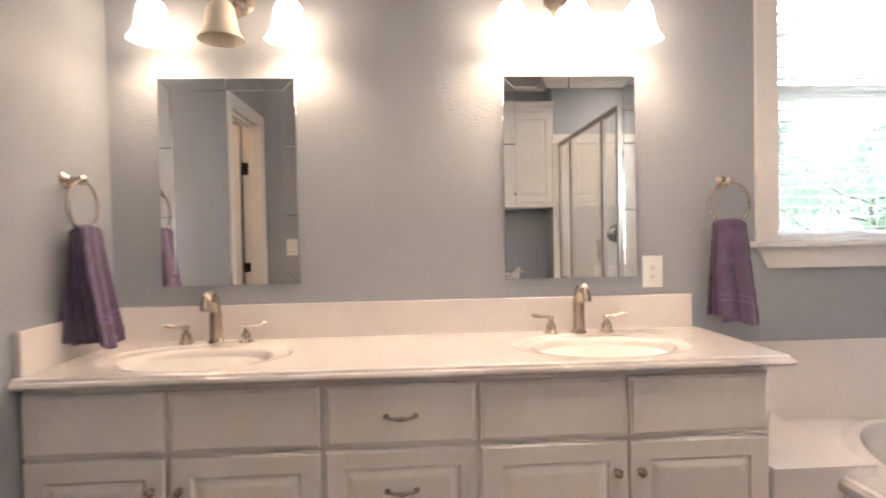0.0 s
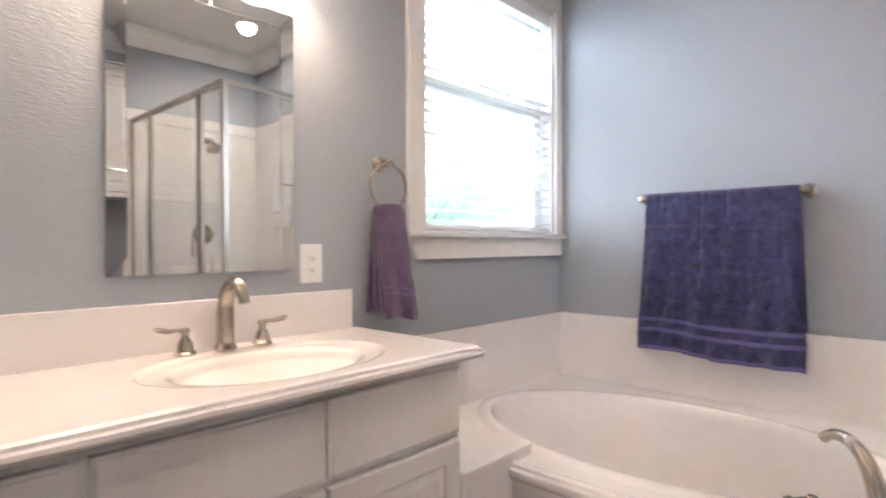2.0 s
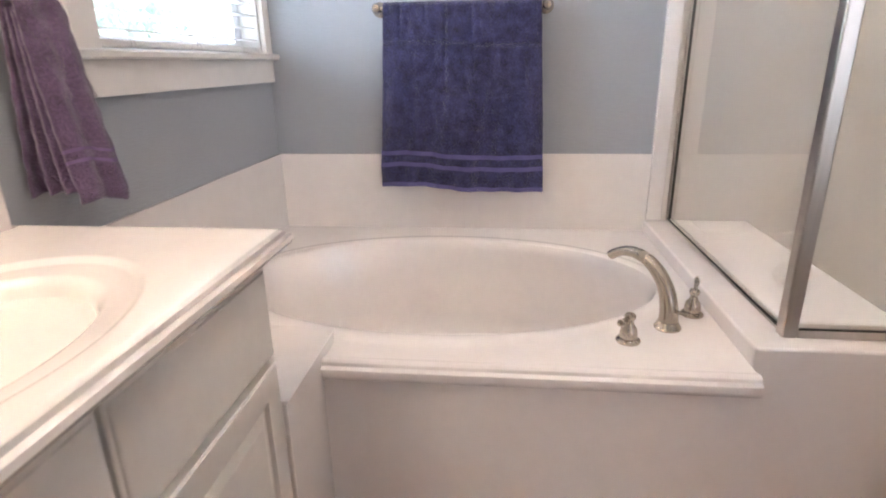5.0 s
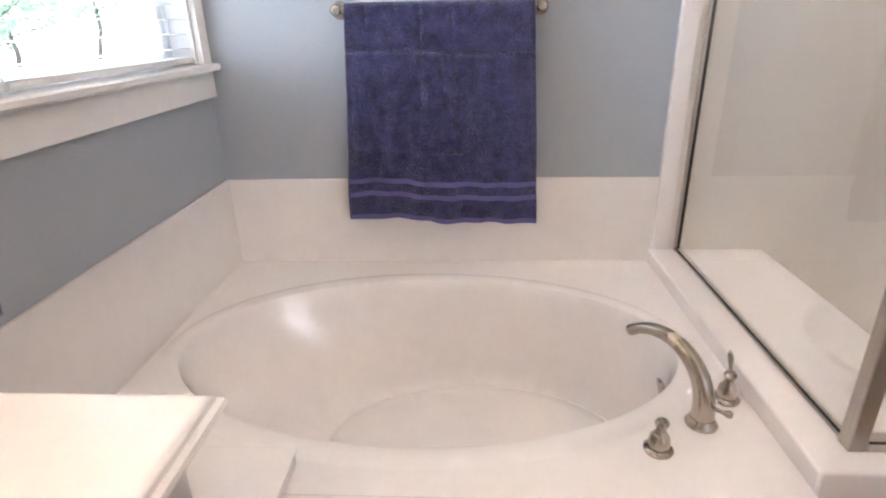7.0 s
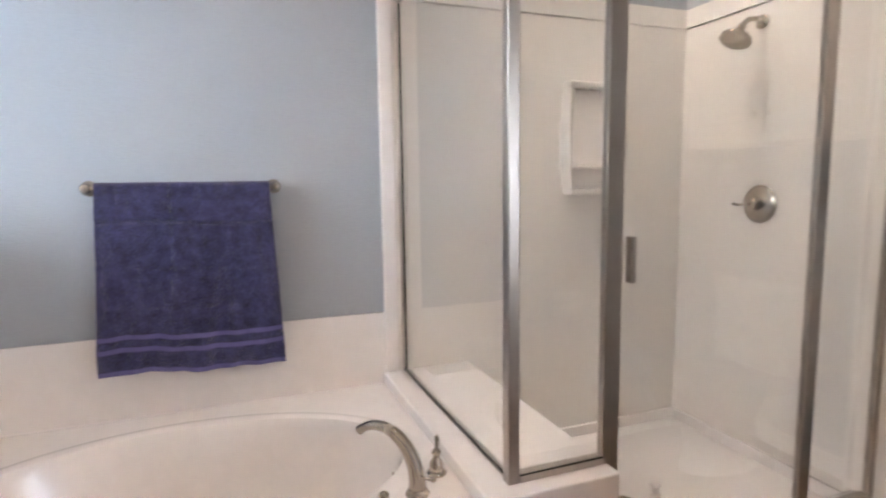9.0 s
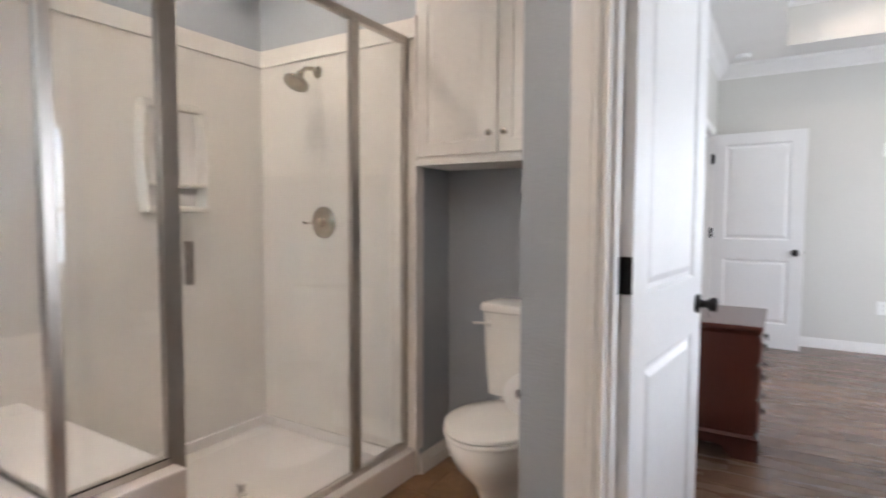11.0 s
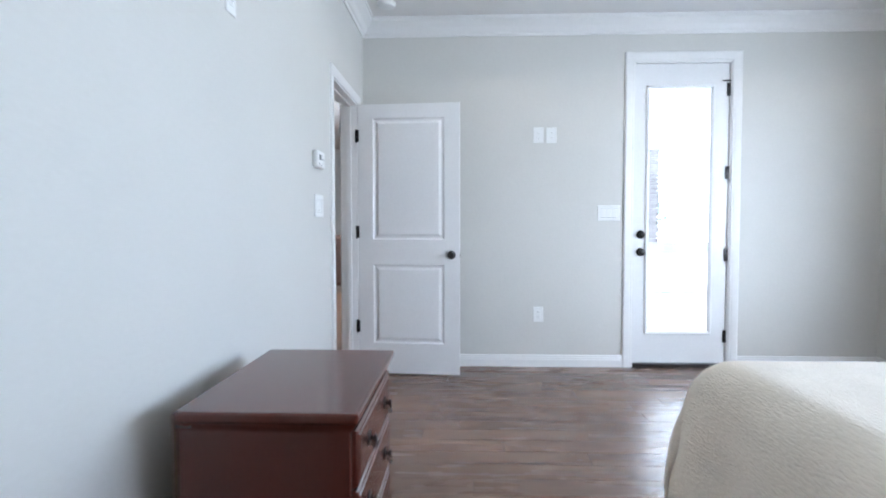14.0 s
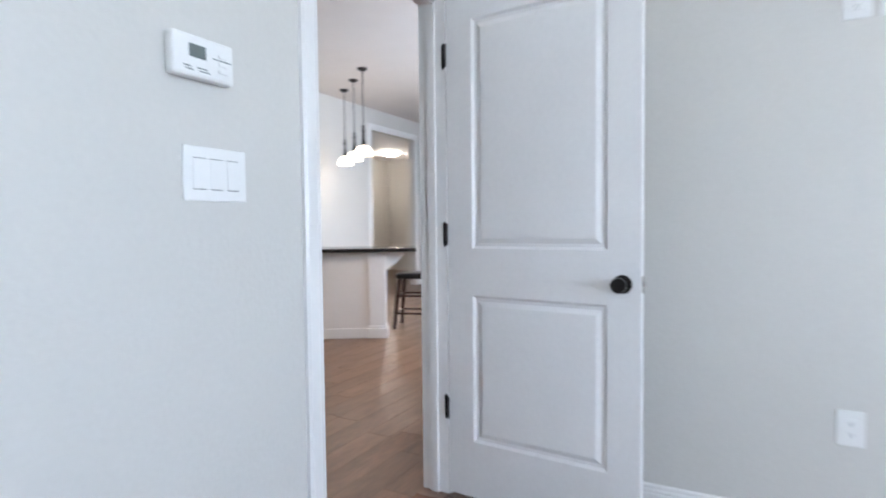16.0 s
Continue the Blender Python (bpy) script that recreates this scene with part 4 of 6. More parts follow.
rail = thing("towel_bar", "brushed nickel towel bar fixed to the bathroom wall", "towel bar")
bm = bmesh.new()
add_tube(bm, [(3.434, -0.463, 1.315), (3.434, -1.078, 1.315)], 0.0095, 14)
part("bar", bm, NICKEL, rail, smooth=True)
for y in (-0.461, -1.083):
    bm = bmesh.new()
    add_lathe(bm, [(0, 0), (0.027, 0), (0.028, 0.005), (0.021, 0.012), (0.013, 0.022), (0.013, 0.05), (0.017, 0.058), (0.018, 0.07), (0.013, 0.078), (0, 0.08)], 22, pose(EAST, y, 1.315, 0, -90))
    part("post", bm, NICKEL, rail, smooth=True)


def ring_towel(m, label, seed):
    """A ring on its post, local wall in the plane y = 0, with a hand towel through it."""
    ring = thing("towel_ring", "brushed nickel towel ring fixed to the wall", "towel ring", m, "towel rings")
    bm = bmesh.new()
    add_lathe(bm, [(0, 0), (0.027, 0), (0.028, 0.005), (0.020, 0.012), (0.012, 0.022), (0.012, 0.045), (0.016, 0.052), (0.016, 0.064), (0.010, 0.071), (0, 0.072)], 22, pose(0, 0, 0.075, 90))
    part("post", bm, NICKEL, ring, smooth=True)
    bm = bmesh.new()
    add_tube(bm, [(0.08 * math.sin(a), -0.058, 0.08 * math.cos(a) - 0.008) for a in (2 * math.pi * k / 40 for k in range(41))], 0.0055, 10, cap=False)
    part("ring", bm, NICKEL, ring, smooth=True)
    tow = thing("hand_towel", label, "towel", m, "hand towels in the rings")

    def shape(u, v):
        back, front, r = 0.36, 0.375, 0.013
        total = back + math.pi * r + front
        s = v * total
        zt = -0.082
        if s < back:
            y, z, hang = -0.058 + r, zt - (back - s), back - s
        elif s < back + math.pi * r:
            a = (s - back) / r
            y, z, hang = -0.058 + r * math.cos(a), zt + r * math.sin(a), 0
        else:
            hang = s - back - math.pi * r
            y, z = -0.058 - r, zt - hang
        k = min(1, hang / 0.35)
        w = 0.112 + 0.024 * k ** 0.6
        x = (u - 0.5) * w + (0.007 if s > back else -0.004) * k
        z += -0.0055 * (1 - min(1, hang / 0.1)) * (2 * (u - 0.5)) ** 2 * 1.6 + 0.010 * k * math.sin(u * 5 + seed)
        fold = (0.004 + 0.006 * k) * math.sin(u * 13 + seed + v * 2) + 0.006 * math.sin(u * 6 + seed * 2)
        if s < back:
            y = min(-0.010, y + 0.016 * k + 0.4 * fold)
        else:
            y = y - 0.046 * k ** 1.3 - 0.006 + 0.8 * fold - 0.010 * k * math.sin(u * math.pi)
        tuck = 0.004 * noise.noise(Vector((u * 9 + seed, v * 30, seed)))
        y = min(-0.010, y + tuck)
        return Vector((x, y, z))
    total = 0.36 + math.pi * 0.013 + 0.375
    for share in (0.36, 0.7):
        def inner(u, v):
            """A folded layer that hangs between the back and the front sheet."""
            hang = 0.004 + v * (0.36 - 0.012 * share)
            a, b = shape(0.5 + (u - 0.5) * 0.97, (0.36 - min(hang, 0.355)) / total), shape(0.5 + (u - 0.5) * 0.97, (0.36 + math.pi * 0.013 + hang) / total)
            return a.lerp(b, share)
        cloth("folded_layer", PLUM, PLUMBAND, tow, 24, 60, inner, 0.007)
    cloth("terry", PLUM, PLUMBAND, tow, 34, 110, shape, 0.008, [wall_band(0.100, 0.107, 0.36, 0.375, 0.013), wall_band(0.080, 0.088, 0.36, 0.375, 0.013), wall_band(0.060, 0.067, 0.36, 0.375, 0.013)])


ring_towel(pose(2.290, 0, 1.322), "plum terry hand towel hung through a wall ring", 0.4)
ring_towel(pose(WEST, -0.275, 1.334, 0, 0, 90), "plum terry hand towel hung through a wall ring above the counter", 2.1)


# ---- wall plates ----


def wall_plate(m, gangs, kind, label, w=None):
    """A cover plate, local wall plane y = 0, looking along -y. kind: outlet, rocker, blank."""
    w = w or 0.034 + 0.046 * gangs
    ob = thing("outlet" if kind == "outlet" else "light_switch" if kind == "rocker" else "wall_jack", label, "outlet" if kind == "outlet" else "switch" if kind == "rocker" else "wall jack", m)
    part("cover", block(-w / 2, w / 2, -0.006, 0, -0.061, 0.061, 0.0025), PLASTIC, ob)
    for g in range(gangs):
        x = (g - (gangs - 1) / 2) * 0.046
        bm = block(x - 0.0165, x + 0.0165, -0.0085, -0.0055, -0.0335, 0.0335, 0.0015)
        part("rocker" if kind == "rocker" else "insert", bm, PLASTIC, ob)
        bm = bmesh.new()
        if kind == "outlet":
            for z in (-0.018, 0.018):
                for dx in (-0.006, 0.006):
                    add_box(bm, x + dx - 0.001, x + dx + 0.001, -0.0092, -0.008, z - 0.004, z + 0.004)
                add_lathe(bm, [(0, 0), (0.0022, 0), (0.0022, 0.0012), (0, 0.0012)], 8, pose(x, -0.008, z - 0.009, 90))
            tagged(part("slots", bm, SLOT, ob), kind="stuff")
        elif kind == "rocker":
            add_box(bm, x - 0.0165, x + 0.0165, -0.0072, -0.0058, -0.0355, -0.0340)
            add_box(bm, x - 0.0165, x + 0.0165, -0.0072, -0.0058, 0.0340, 0.0352)
            tagged(part("gap", bm, SLOT, ob), kind="stuff")
        else:
            for z in (-0.02, 0.02):
                add_lathe(bm, [(0, 0), (0.0045, 0), (0.0045, 0.004), (0.002, 0.006), (0, 0.006)], 12, pose(x, -0.008, z, 90))
            tagged(part("jack", bm, STEEL, ob, smooth=True), kind="stuff")
    return ob


wall_plate(pose(2.012, 0, 1.057), 1, "outlet", "white single outlet plate above the backsplash")
wall_plate(pose(0.22, DOORN, 1.15, 0, 0, 180), 2, "rocker", "white double switch plate beside the bathroom door")
wall_plate(pose(0.186, BED_S, 1.852, 0, 0, 180), 1, "outlet", "white outlet plate high on the bedroom wall")
wall_plate(pose(0.084, BED_S, 1.850, 0, 0, 180), 1, "jack", "white jack plate high on the bedroom wall")
wall_plate(pose(-0.372, BED_S, 1.234, 0, 0, 180), 3, "rocker", "white triple switch plate beside the glass door", 0.176)
wall_plate(pose(0.180, BED_S, 0.423, 0, 0, 180), 1, "outlet", "white outlet plate low on the bedroom wall")
wall_plate(pose(BED_E, -4.617, 1.932, 0, 0, -90), 1, "outlet", "white outlet plate high above the dresser")
wall_plate(pose(BED_E, -4.747, 1.925, 0, 0, -90), 1, "jack", "white jack plate high above the dresser")
wall_plate(pose(BED_E, -5.890, 1.247, 0, 0, -90), 3, "rocker", "white triple switch plate below the thermostat", 0.172)
wall_plate(pose(BED_W, -6.80, 0.45, 0, 0, 90), 1, "outlet", "white outlet plate low on the bedroom wall")

th = thing("thermostat", "white thermostat with a small grey display", "thermostat", pose(BED_E, -5.848, 1.497, 0, 0, -90))
part("housing", block(-0.079, 0.079, -0.030, 0, -0.046, 0.046, 0.008), PLASTIC, th)
part("display", block(-0.040, 0.002, -0.0312, -0.029, -0.004, 0.024, 0.0005), LCD, th, "grey display")
for z in (0.014, -0.004, -0.020):
    part("button", block(0.035, 0.058, -0.033, -0.029, z - 0.005, z + 0.004, 0.0015), PLASTIC, th)
bm = bmesh.new()
for x0, x1, z0 in ((-0.055, -0.035, -0.026), (-0.05, -0.03, -0.032), (-0.02, 0.005, -0.026), (-0.015, 0.012, -0.032), (0.02, 0.07, 0.003)):
    add_box(bm, x0, x1, -0.0306, -0.0296, z0, z0 + 0.0025)
tagged(part("lettering", bm, LCD, th), kind="stuff")

# ---- bathtub ----
DECK, SX = 0.460, 3.487
tub = thing("bathtub", "white oval drop-in bathtub in a moulded deck", "bathtub")
bm = bmesh.new()
TUB = [(0.464, 0.724, 0.0, 0), (0.460, 0.720, 0.0, 0), (0.455, 0.715, -0.001, 0), (0.440, 0.702, -0.005, 0), (0.412, 0.678, -0.0065, 0), (0.399, 0.666, -0.002, 0), (0.392, 0.659, 0.010, 0), (0.386, 0.652, 0.035, 0),
       (0.377, 0.636, 0.09, -0.01), (0.366, 0.612, 0.16, -0.03), (0.352, 0.575, 0.235, -0.06), (0.334, 0.530, 0.295, -0.09), (0.312, 0.482, 0.335, -0.12), (0.296, 0.455, 0.347, -0.135),
       (0.289, 0.447, 0.346, -0.139), (0.284, 0.442, 0.347, -0.14), (0.278, 0.436, 0.356, -0.14), (0.268, 0.425, 0.360, -0.14), (0.12, 0.2, 0.365, -0.14)]
rect_to_oval(bm, 2.375, SX, -1.503, -0.013, DECK, 2.915, -0.745, TUB, 96)
part("basin", bm, ACRYLIC, tub, smooth=True)
bm = bmesh.new()
RIM = [(0, 0), (0, -0.045), (0.012, -0.045), (0.022, -0.038), (0.028, -0.026), (0.026, -0.012), (0.016, -0.007), (0.014, 0.001), (0.006, 0.006), (-0.006, 0.006), (-0.014, 0.0)]
add_sweep(bm, [(2.375, -0.02), (2.375, -1.503)], [(-o, h + DECK) for o, h in RIM], flatxy)
part("front_rim", bm, ACRYLIC, tub, smooth=True)
part("apron", block(2.365, 2.385, -1.503, -0.02, 0.0, DECK - 0.002), ACRYLIC, tub)
bm = bmesh.new()
add_lathe(bm, [(0, 0), (0.034, 0), (0.036, 0.004), (0.030, 0.010), (0.012, 0.012), (0, 0.012)], 28, pose(2.86, -1.374, 0.355, 76))
part("overflow_plate", bm, NICKEL, tub, "brushed nickel overflow plate", True)
bm = bmesh.new()
add_lathe(bm, [(0, 0), (0.03, 0), (0.032, 0.003), (0.022, 0.006), (0, 0.010)], 24, pose(2.88, -1.05, DECK - 0.365))
part("drain", bm, NICKEL, tub, smooth=True)

sur = thing("tub_surround", "cream cultured-marble panels round the bathtub", "tub surround")
part("north_panel", block(2.162, EAST - 0.0005, -0.012, -0.0005, DECK - 0.03, 0.772, 0.002), MARBLE, sur)
part("east_panel", block(SX, EAST - 0.0005, -1.513, -0.0125, DECK - 0.03, 0.772, 0.002), MARBLE, sur)
step = thing("tub_end_ledge", "white boxed ledge between vanity and bathtub", "ledge")
part("box", block(2.149, 2.468, -0.521, -0.0125, 0.0, 0.490, 0.004), ACRYLIC, step)
part("cap", block(2.149, 2.472, -0.525, -0.0125, 0.4905, 0.496, 0.002), ACRYLIC, step)

tap = thing("tub_faucet", "brushed nickel arched tub spout with two lever handles", "faucet", pose(0, 0, DECK))
spout(tap, pose(2.605, -1.368, 0, 0, 0, 42), 0.166, 0.192, 0.0255, 0.0120, 0.12, 126)
bm = bmesh.new()
add_tube(bm, [(2.590, -1.382, 0.052), (2.570, -1.400, 0.054)], 0.0045, 10)
add_lathe(bm, [(0, 0), (0.007, 0.001), (0.0085, 0.006), (0.007, 0.012), (0, 0.013)], 14, pose(2.572, -1.398, 0.054, 0, -75, 42))
part("diverter", bm, NICKEL, tap, smooth=True)
lever_handle(tap, pose(2.523, -1.252, 0) @ Matrix.Scale(1.12, 4), radians(150))
lever_handle(tap, pose(2.690, -1.455, 0) @ Matrix.Scale(1.12, 4), radians(-22))

# ---- shower ----
sh = thing("shower_enclosure", "framed glass shower enclosure with satin metal posts", "shower")
SXW, GY, FT = 2.488, -1.598, 2.07        # door plane, tub-side glass plane, frame top
KNEE = 0.508
bm = block(2.418, SX, -1.905, -1.5035, 0.0, KNEE, 0.006)
part("bench", bm, ACRYLIC, sh)
part("curb", block(2.428, 2.553, -3.099, -1.9055, 0.0, 0.130, 0.008), ACRYLIC, sh)
part("pan", block(2.5535, SX, -3.099, -1.9055, 0.0, 0.045, 0.004), ACRYLIC, sh)
bm = bmesh.new()
add_box(bm, 3.47, SX - 0.0005, -3.098, -1.906, 0.045, 0.10, 0.004)
add_box(bm, 2.5535, 3.4695, -3.098, -3.083, 0.045, 0.10, 0.004)
part("pan_upstand", bm, ACRYLIC, sh)
bm = bmesh.new()
add_box(bm, SX, EAST - 0.0005, -3.111, -1.5135, 0.0, 2.046)
add_box(bm, SX + 0.0045, EAST - 0.0005, -3.111, -1.5135, 2.0465, 2.0615)
add_box(bm, SX - 0.008, EAST - 0.0005, -3.111, -1.5135, 2.062, 2.152, 0.002)
part("east_liner", bm, LINER, sh)
bm = bmesh.new()
add_box(bm, 2.4205, SX - 0.0005, -3.111, -3.099, 0.0, 2.046)
add_box(bm, 2.4205, SX - 0.0005, -3.111, -3.1035, 2.0465, 2.0615)
add_box(bm, 2.4205, SX - 0.0085, -3.111, -3.091, 2.062, 2.152, 0.002)
part("south_liner", bm, LINER, sh)
part("liner_trim", block(SX - 0.012, EAST - 0.0005, -1.57, -1.5125, KNEE, 2.152, 0.003), ACRYLIC, sh)
part("liner_end_trim", block(2.408, 2.4202, -3.13, -3.065, 0.131, 2.152, 0.002), ACRYLIC, sh)


def post(x0, x1, y0, y1, z0, z1, name="post"):
    return part(name, block(x0, x1, y0, y1, z0, z1, 0.004), ALUM, sh)


post(SXW - 0.017, SXW + 0.017, GY - 0.017, GY + 0.017, KNEE, FT)
post(SXW - 0.014, SXW + 0.014, -1.94, -1.882, 0.130, FT)
post(SXW - 0.013, SXW + 0.013, -2.752, -2.70, 0.155, FT - 0.03)
post(SXW - 0.013, SXW + 0.013, -3.0985, -3.068, 0.130, FT)
post(SX - 0.032, SX - 0.012, GY - 0.012, GY + 0.012, KNEE, FT)
post(SXW - 0.017, SXW + 0.017, -3.068, GY - 0.017, FT - 0.033, FT, "top_rail")
post(SXW + 0.017, SX - 0.012, GY - 0.013, GY + 0.013, FT - 0.033, FT, "top_rail")
post(SXW - 0.017, SXW + 0.017, -1.882, GY - 0.017, KNEE, KNEE + 0.025, "bottom_rail")
post(SXW - 0.017, SXW + 0.017, -3.068, -1.94, 0.130, 0.157, "bottom_rail")
post(SXW + 0.017, SX - 0.032, GY - 0.009, GY + 0.009, KNEE, KNEE + 0.014, "bottom_rail")


def shower_pane(x0, x1, y0, y1, z0, z1):
    p = part("pane", block(x0, x1, y0, y1, z0, z1), SHOWERGLASS, sh)
    p.visible_shadow = False
    return p


shower_pane(SXW + 0.017, SX - 0.03, GY - 0.003, GY + 0.003, KNEE + 0.012, FT - 0.03)
shower_pane(SXW - 0.003, SXW + 0.003, -1.882, GY - 0.017, KNEE + 0.02, FT - 0.03)
shower_pane(SXW - 0.003, SXW + 0.003, -2.70, -1.94, 0.16, FT - 0.035)
shower_pane(SXW - 0.003, SXW + 0.003, -3.068, -2.752, 0.15, FT - 0.03)
bm = bmesh.new()
add_box(bm, SXW + 0.017, SX - 0.032, GY + 0.009, GY + 0.0115, KNEE + 0.012, KNEE + 0.018)
add_box(bm, SX - 0.037, SX - 0.032, GY - 0.006, GY + 0.006, KNEE + 0.014, FT - 0.033)
add_box(bm, SXW - 0.019, SXW - 0.0165, -1.882, GY - 0.017, KNEE + 0.022, KNEE + 0.027)
part("seal", bm, BLACKSEAL, sh, "black glazing seal")
bm = block(SXW - 0.04, SXW - 0.014, -1.965, -1.948, 1.035, 1.165, 0.003)
part("door_pull", bm, ALUM, sh, "satin metal door pull")

bm = bmesh.new()
add_lathe(bm, [(0, 0), (0.048, 0), (0.052, 0.003), (0.046, 0.006), (0, 0.004)], 28, pose(2.905, -2.32, 0.045))
tagged(part("shower_drain", bm, NICKEL, None, smooth=True), "round metal drain in the shower floor", "drain")
bm = bmesh.new()
add_lathe(bm, [(0, 0), (0.022, 0), (0.024, 0.006), (0.014, 0.014), (0.015, 0.030), (0.022, 0.040), (0.020, 0.052), (0, 0.058)], 20, pose(2.91, -2.475, 0.045))
tagged(part("drain_stopper", bm, ACRYLIC, None, smooth=True), "small white stopper on the shower floor", "stopper")

caddy = thing("shower_caddy", "white moulded soap shelf fixed to the shower wall", "soap shelf")
cy0, cy1, cz0, cz1 = -2.745, -2.375, 1.258, 1.775
bm = bmesh.new()
n = 20
for side in (-1, 1):
    rings = []
    for i in range(n + 1):
        t = i / n
        z = cz0 + (cz1 - cz0) * t
        bow = 0.020 * math.sin(math.pi * t)
        yo = (cy0 + cy1) / 2 + side * ((cy1 - cy0) / 2 - 0.02 + bow)
        yi = yo - side * 0.055
        d = 0.034 + 0.026 * (1 - t)
        rings.append([bm.verts.new(p) for p in ((SX, yo, z), (SX - 0.024, yo - side * 0.003, z), (SX - d, yo - side * 0.016, z), (SX - d, yo - side * 0.028, z),
                                                (SX - 0.016, yi, z), (SX, yi, z))])
    bridge(bm, rings)
    bm.faces.new(rings[0])
    bm.faces.new(rings[-1])
part("side", bm, LINER, caddy, smooth=True)
part("shelf", block(SX - 0.062, SX, cy0 + 0.05, cy1 - 0.05, 1.378, 1.396, 0.006), LINER, caddy)
part("shelf", block(SX - 0.068, SX, cy0 + 0.022, cy1 - 0.022, 1.254, 1.284, 0.009), LINER, caddy)
part("hood", block(SX - 0.04, SX, cy0 + 0.024, cy1 - 0.024, 1.742, 1.778, 0.010), LINER, caddy)
part("back", block(SX - 0.006, SX, cy0 + 0.05, cy1 - 0.05, 1.281, 1.739), ACRYLIC, caddy)

head = thing("wall_shower", "brushed nickel shower head on a curved arm", "shower head")
bm = bmesh.new()
add_tube(bm, [(3.05, -3.099, 1.985), (3.05, -3.06, 1.995), (3.05, -3.015, 1.988), (3.05, -2.985, 1.963)], 0.011, 12)
add_lathe(bm, [(0, 0), (0.03, 0), (0.031, 0.004), (0.018, 0.010), (0.012, 0.012)], 22, pose(3.05, -3.099, 1.985, -90))
part("arm", bm, NICKEL, head, smooth=True)
bm = bmesh.new()
add_lathe(bm, [(0, 0.0), (0.015, 0.0), (0.018, -0.012), (0.014, -0.022), (0.022, -0.032), (0.056, -0.058), (0.064, -0.066), (0.064, -0.076), (0.057, -0.081), (0, -0.080)], 28,
          pose(3.05, -2.983, 1.962, 30))
part("rose", bm, NICKEL, head, smooth=True)
valve = thing("shower_valve", "round brushed nickel shower valve with a lever", "shower valve")
bm = bmesh.new()
add_lathe(bm, [(0, 0), (0.080, 0), (0.084, 0.004), (0.076, 0.010), (0.05, 0.014), (0.028, 0.018), (0.026, 0.05), (0.020, 0.056), (0, 0.058)], 36, pose(3.015, -3.099, 1.207, -90))
part("plate", bm, NICKEL, valve, smooth=True)
bm = bmesh.new()
add_tube(bm, [(3.015, -3.05, 1.207), (3.035, -3.035, 1.206), (3.07, -3.025, 1.204), (3.09, -3.02, 1.208)], [0.011, 0.009, 0.008, 0.010], 12, flat=0.6)
part("lever", bm, NICKEL, valve, smooth=True)

# ---- toilet and the cabinet over it ----
wc = thing("toilet", "white two-piece toilet with the lid closed", "toilet", pose(1.895, -3.378, 0) @ Matrix.Diagonal((1.05, 1.04, 1.07, 1)))


def oval_loft(bm, loops, n=36, egg=0.0):
    """Stacks ovals (half-width, half-length, centre y, z); egg narrows the front."""
    rings = []
    for ax, ay, cy, z in loops:
        rings.append([bm.verts.new((ax * math.cos(a) * (1 - egg * max(0, math.sin(a)) ** 2), cy + ay * math.sin(a), z)) for a in (2 * math.pi * k / n for k in range(n))])
    bridge(bm, rings)
    bm.faces.new(rings[0])
    bm.faces.new(rings[-1])


bm = bmesh.new()
oval_loft(bm, [(0.115, 0.22, 0.36, 0.0), (0.117, 0.222, 0.36, 0.02), (0.100, 0.20, 0.36, 0.05), (0.095, 0.19, 0.37, 0.14), (0.110, 0.21, 0.40, 0.21), (0.160, 0.26, 0.435, 0.29),
               (0.182, 0.275, 0.445, 0.34), (0.188, 0.28, 0.445, 0.375), (0.183, 0.275, 0.445, 0.388)], egg=0.12)
add_box(bm, -0.11, 0.11, 0.06, 0.26, 0.30, 0.40, 0.02)
part("bowl", bm, CERAMIC, wc, smooth=True)
bm = bmesh.new()
oval_loft(bm, [(0.186, 0.235, 0.485, 0.389), (0.190, 0.24, 0.485, 0.394), (0.190, 0.24, 0.485, 0.402), (0.186, 0.236, 0.485, 0.406)], egg=0.12)
part("seat", bm, CERAMIC, wc, smooth=True)
bm = bmesh.new()
oval_loft(bm, [(0.183, 0.232, 0.485, 0.408), (0.188, 0.238, 0.485, 0.413), (0.186, 0.236, 0.485, 0.421), (0.165, 0.215, 0.485, 0.428), (0.10, 0.14, 0.485, 0.431)], egg=0.12)
add_box(bm, -0.09, 0.09, 0.235, 0.27, 0.40, 0.425, 0.006)
part("lid", bm, CERAMIC, wc, smooth=True)
bm = bmesh.new()
rings = []
for z, w, d0, d1 in ((0.405, 0.165, 0.035, 0.205), (0.415, 0.185, 0.03, 0.222), (0.60, 0.198, 0.025, 0.236), (0.765, 0.205, 0.02, 0.243)):
    pts = []
    for k in range(32):
        a = 2 * math.pi * k / 32
        c, s = math.cos(a), math.sin(a)
        pts.append(bm.verts.new((w * math.copysign(abs(c) ** 0.35, c), (d0 + d1) / 2 + (d1 - d0) / 2 * math.copysign(abs(s) ** 0.4, s), z)))
    rings.append(pts)
bridge(bm, rings)
bm.faces.new(rings[0])
bm.faces.new(rings[-1])
part("tank", bm, CERAMIC, wc, smooth=True)
bm = bmesh.new()
rings = []
for z, e in ((0.766, 0.006), (0.770, 0.012), (0.790, 0.012), (0.800, 0.006), (0.805, -0.02)):
    pts = []
    for k in range(32):
        a = 2 * math.pi * k / 32
        c, s = math.cos(a), math.sin(a)
        pts.append(bm.verts.new(((0.205 + e) * math.copysign(abs(c) ** 0.35, c), 0.131 + (0.112 + e) * math.copysign(abs(s) ** 0.4, s), z)))
    rings.append(pts)
bridge(bm, rings)
bm.faces.new(rings[0])
bm.faces.new(rings[-1])
part("tank_lid", bm, CERAMIC, wc, smooth=True)
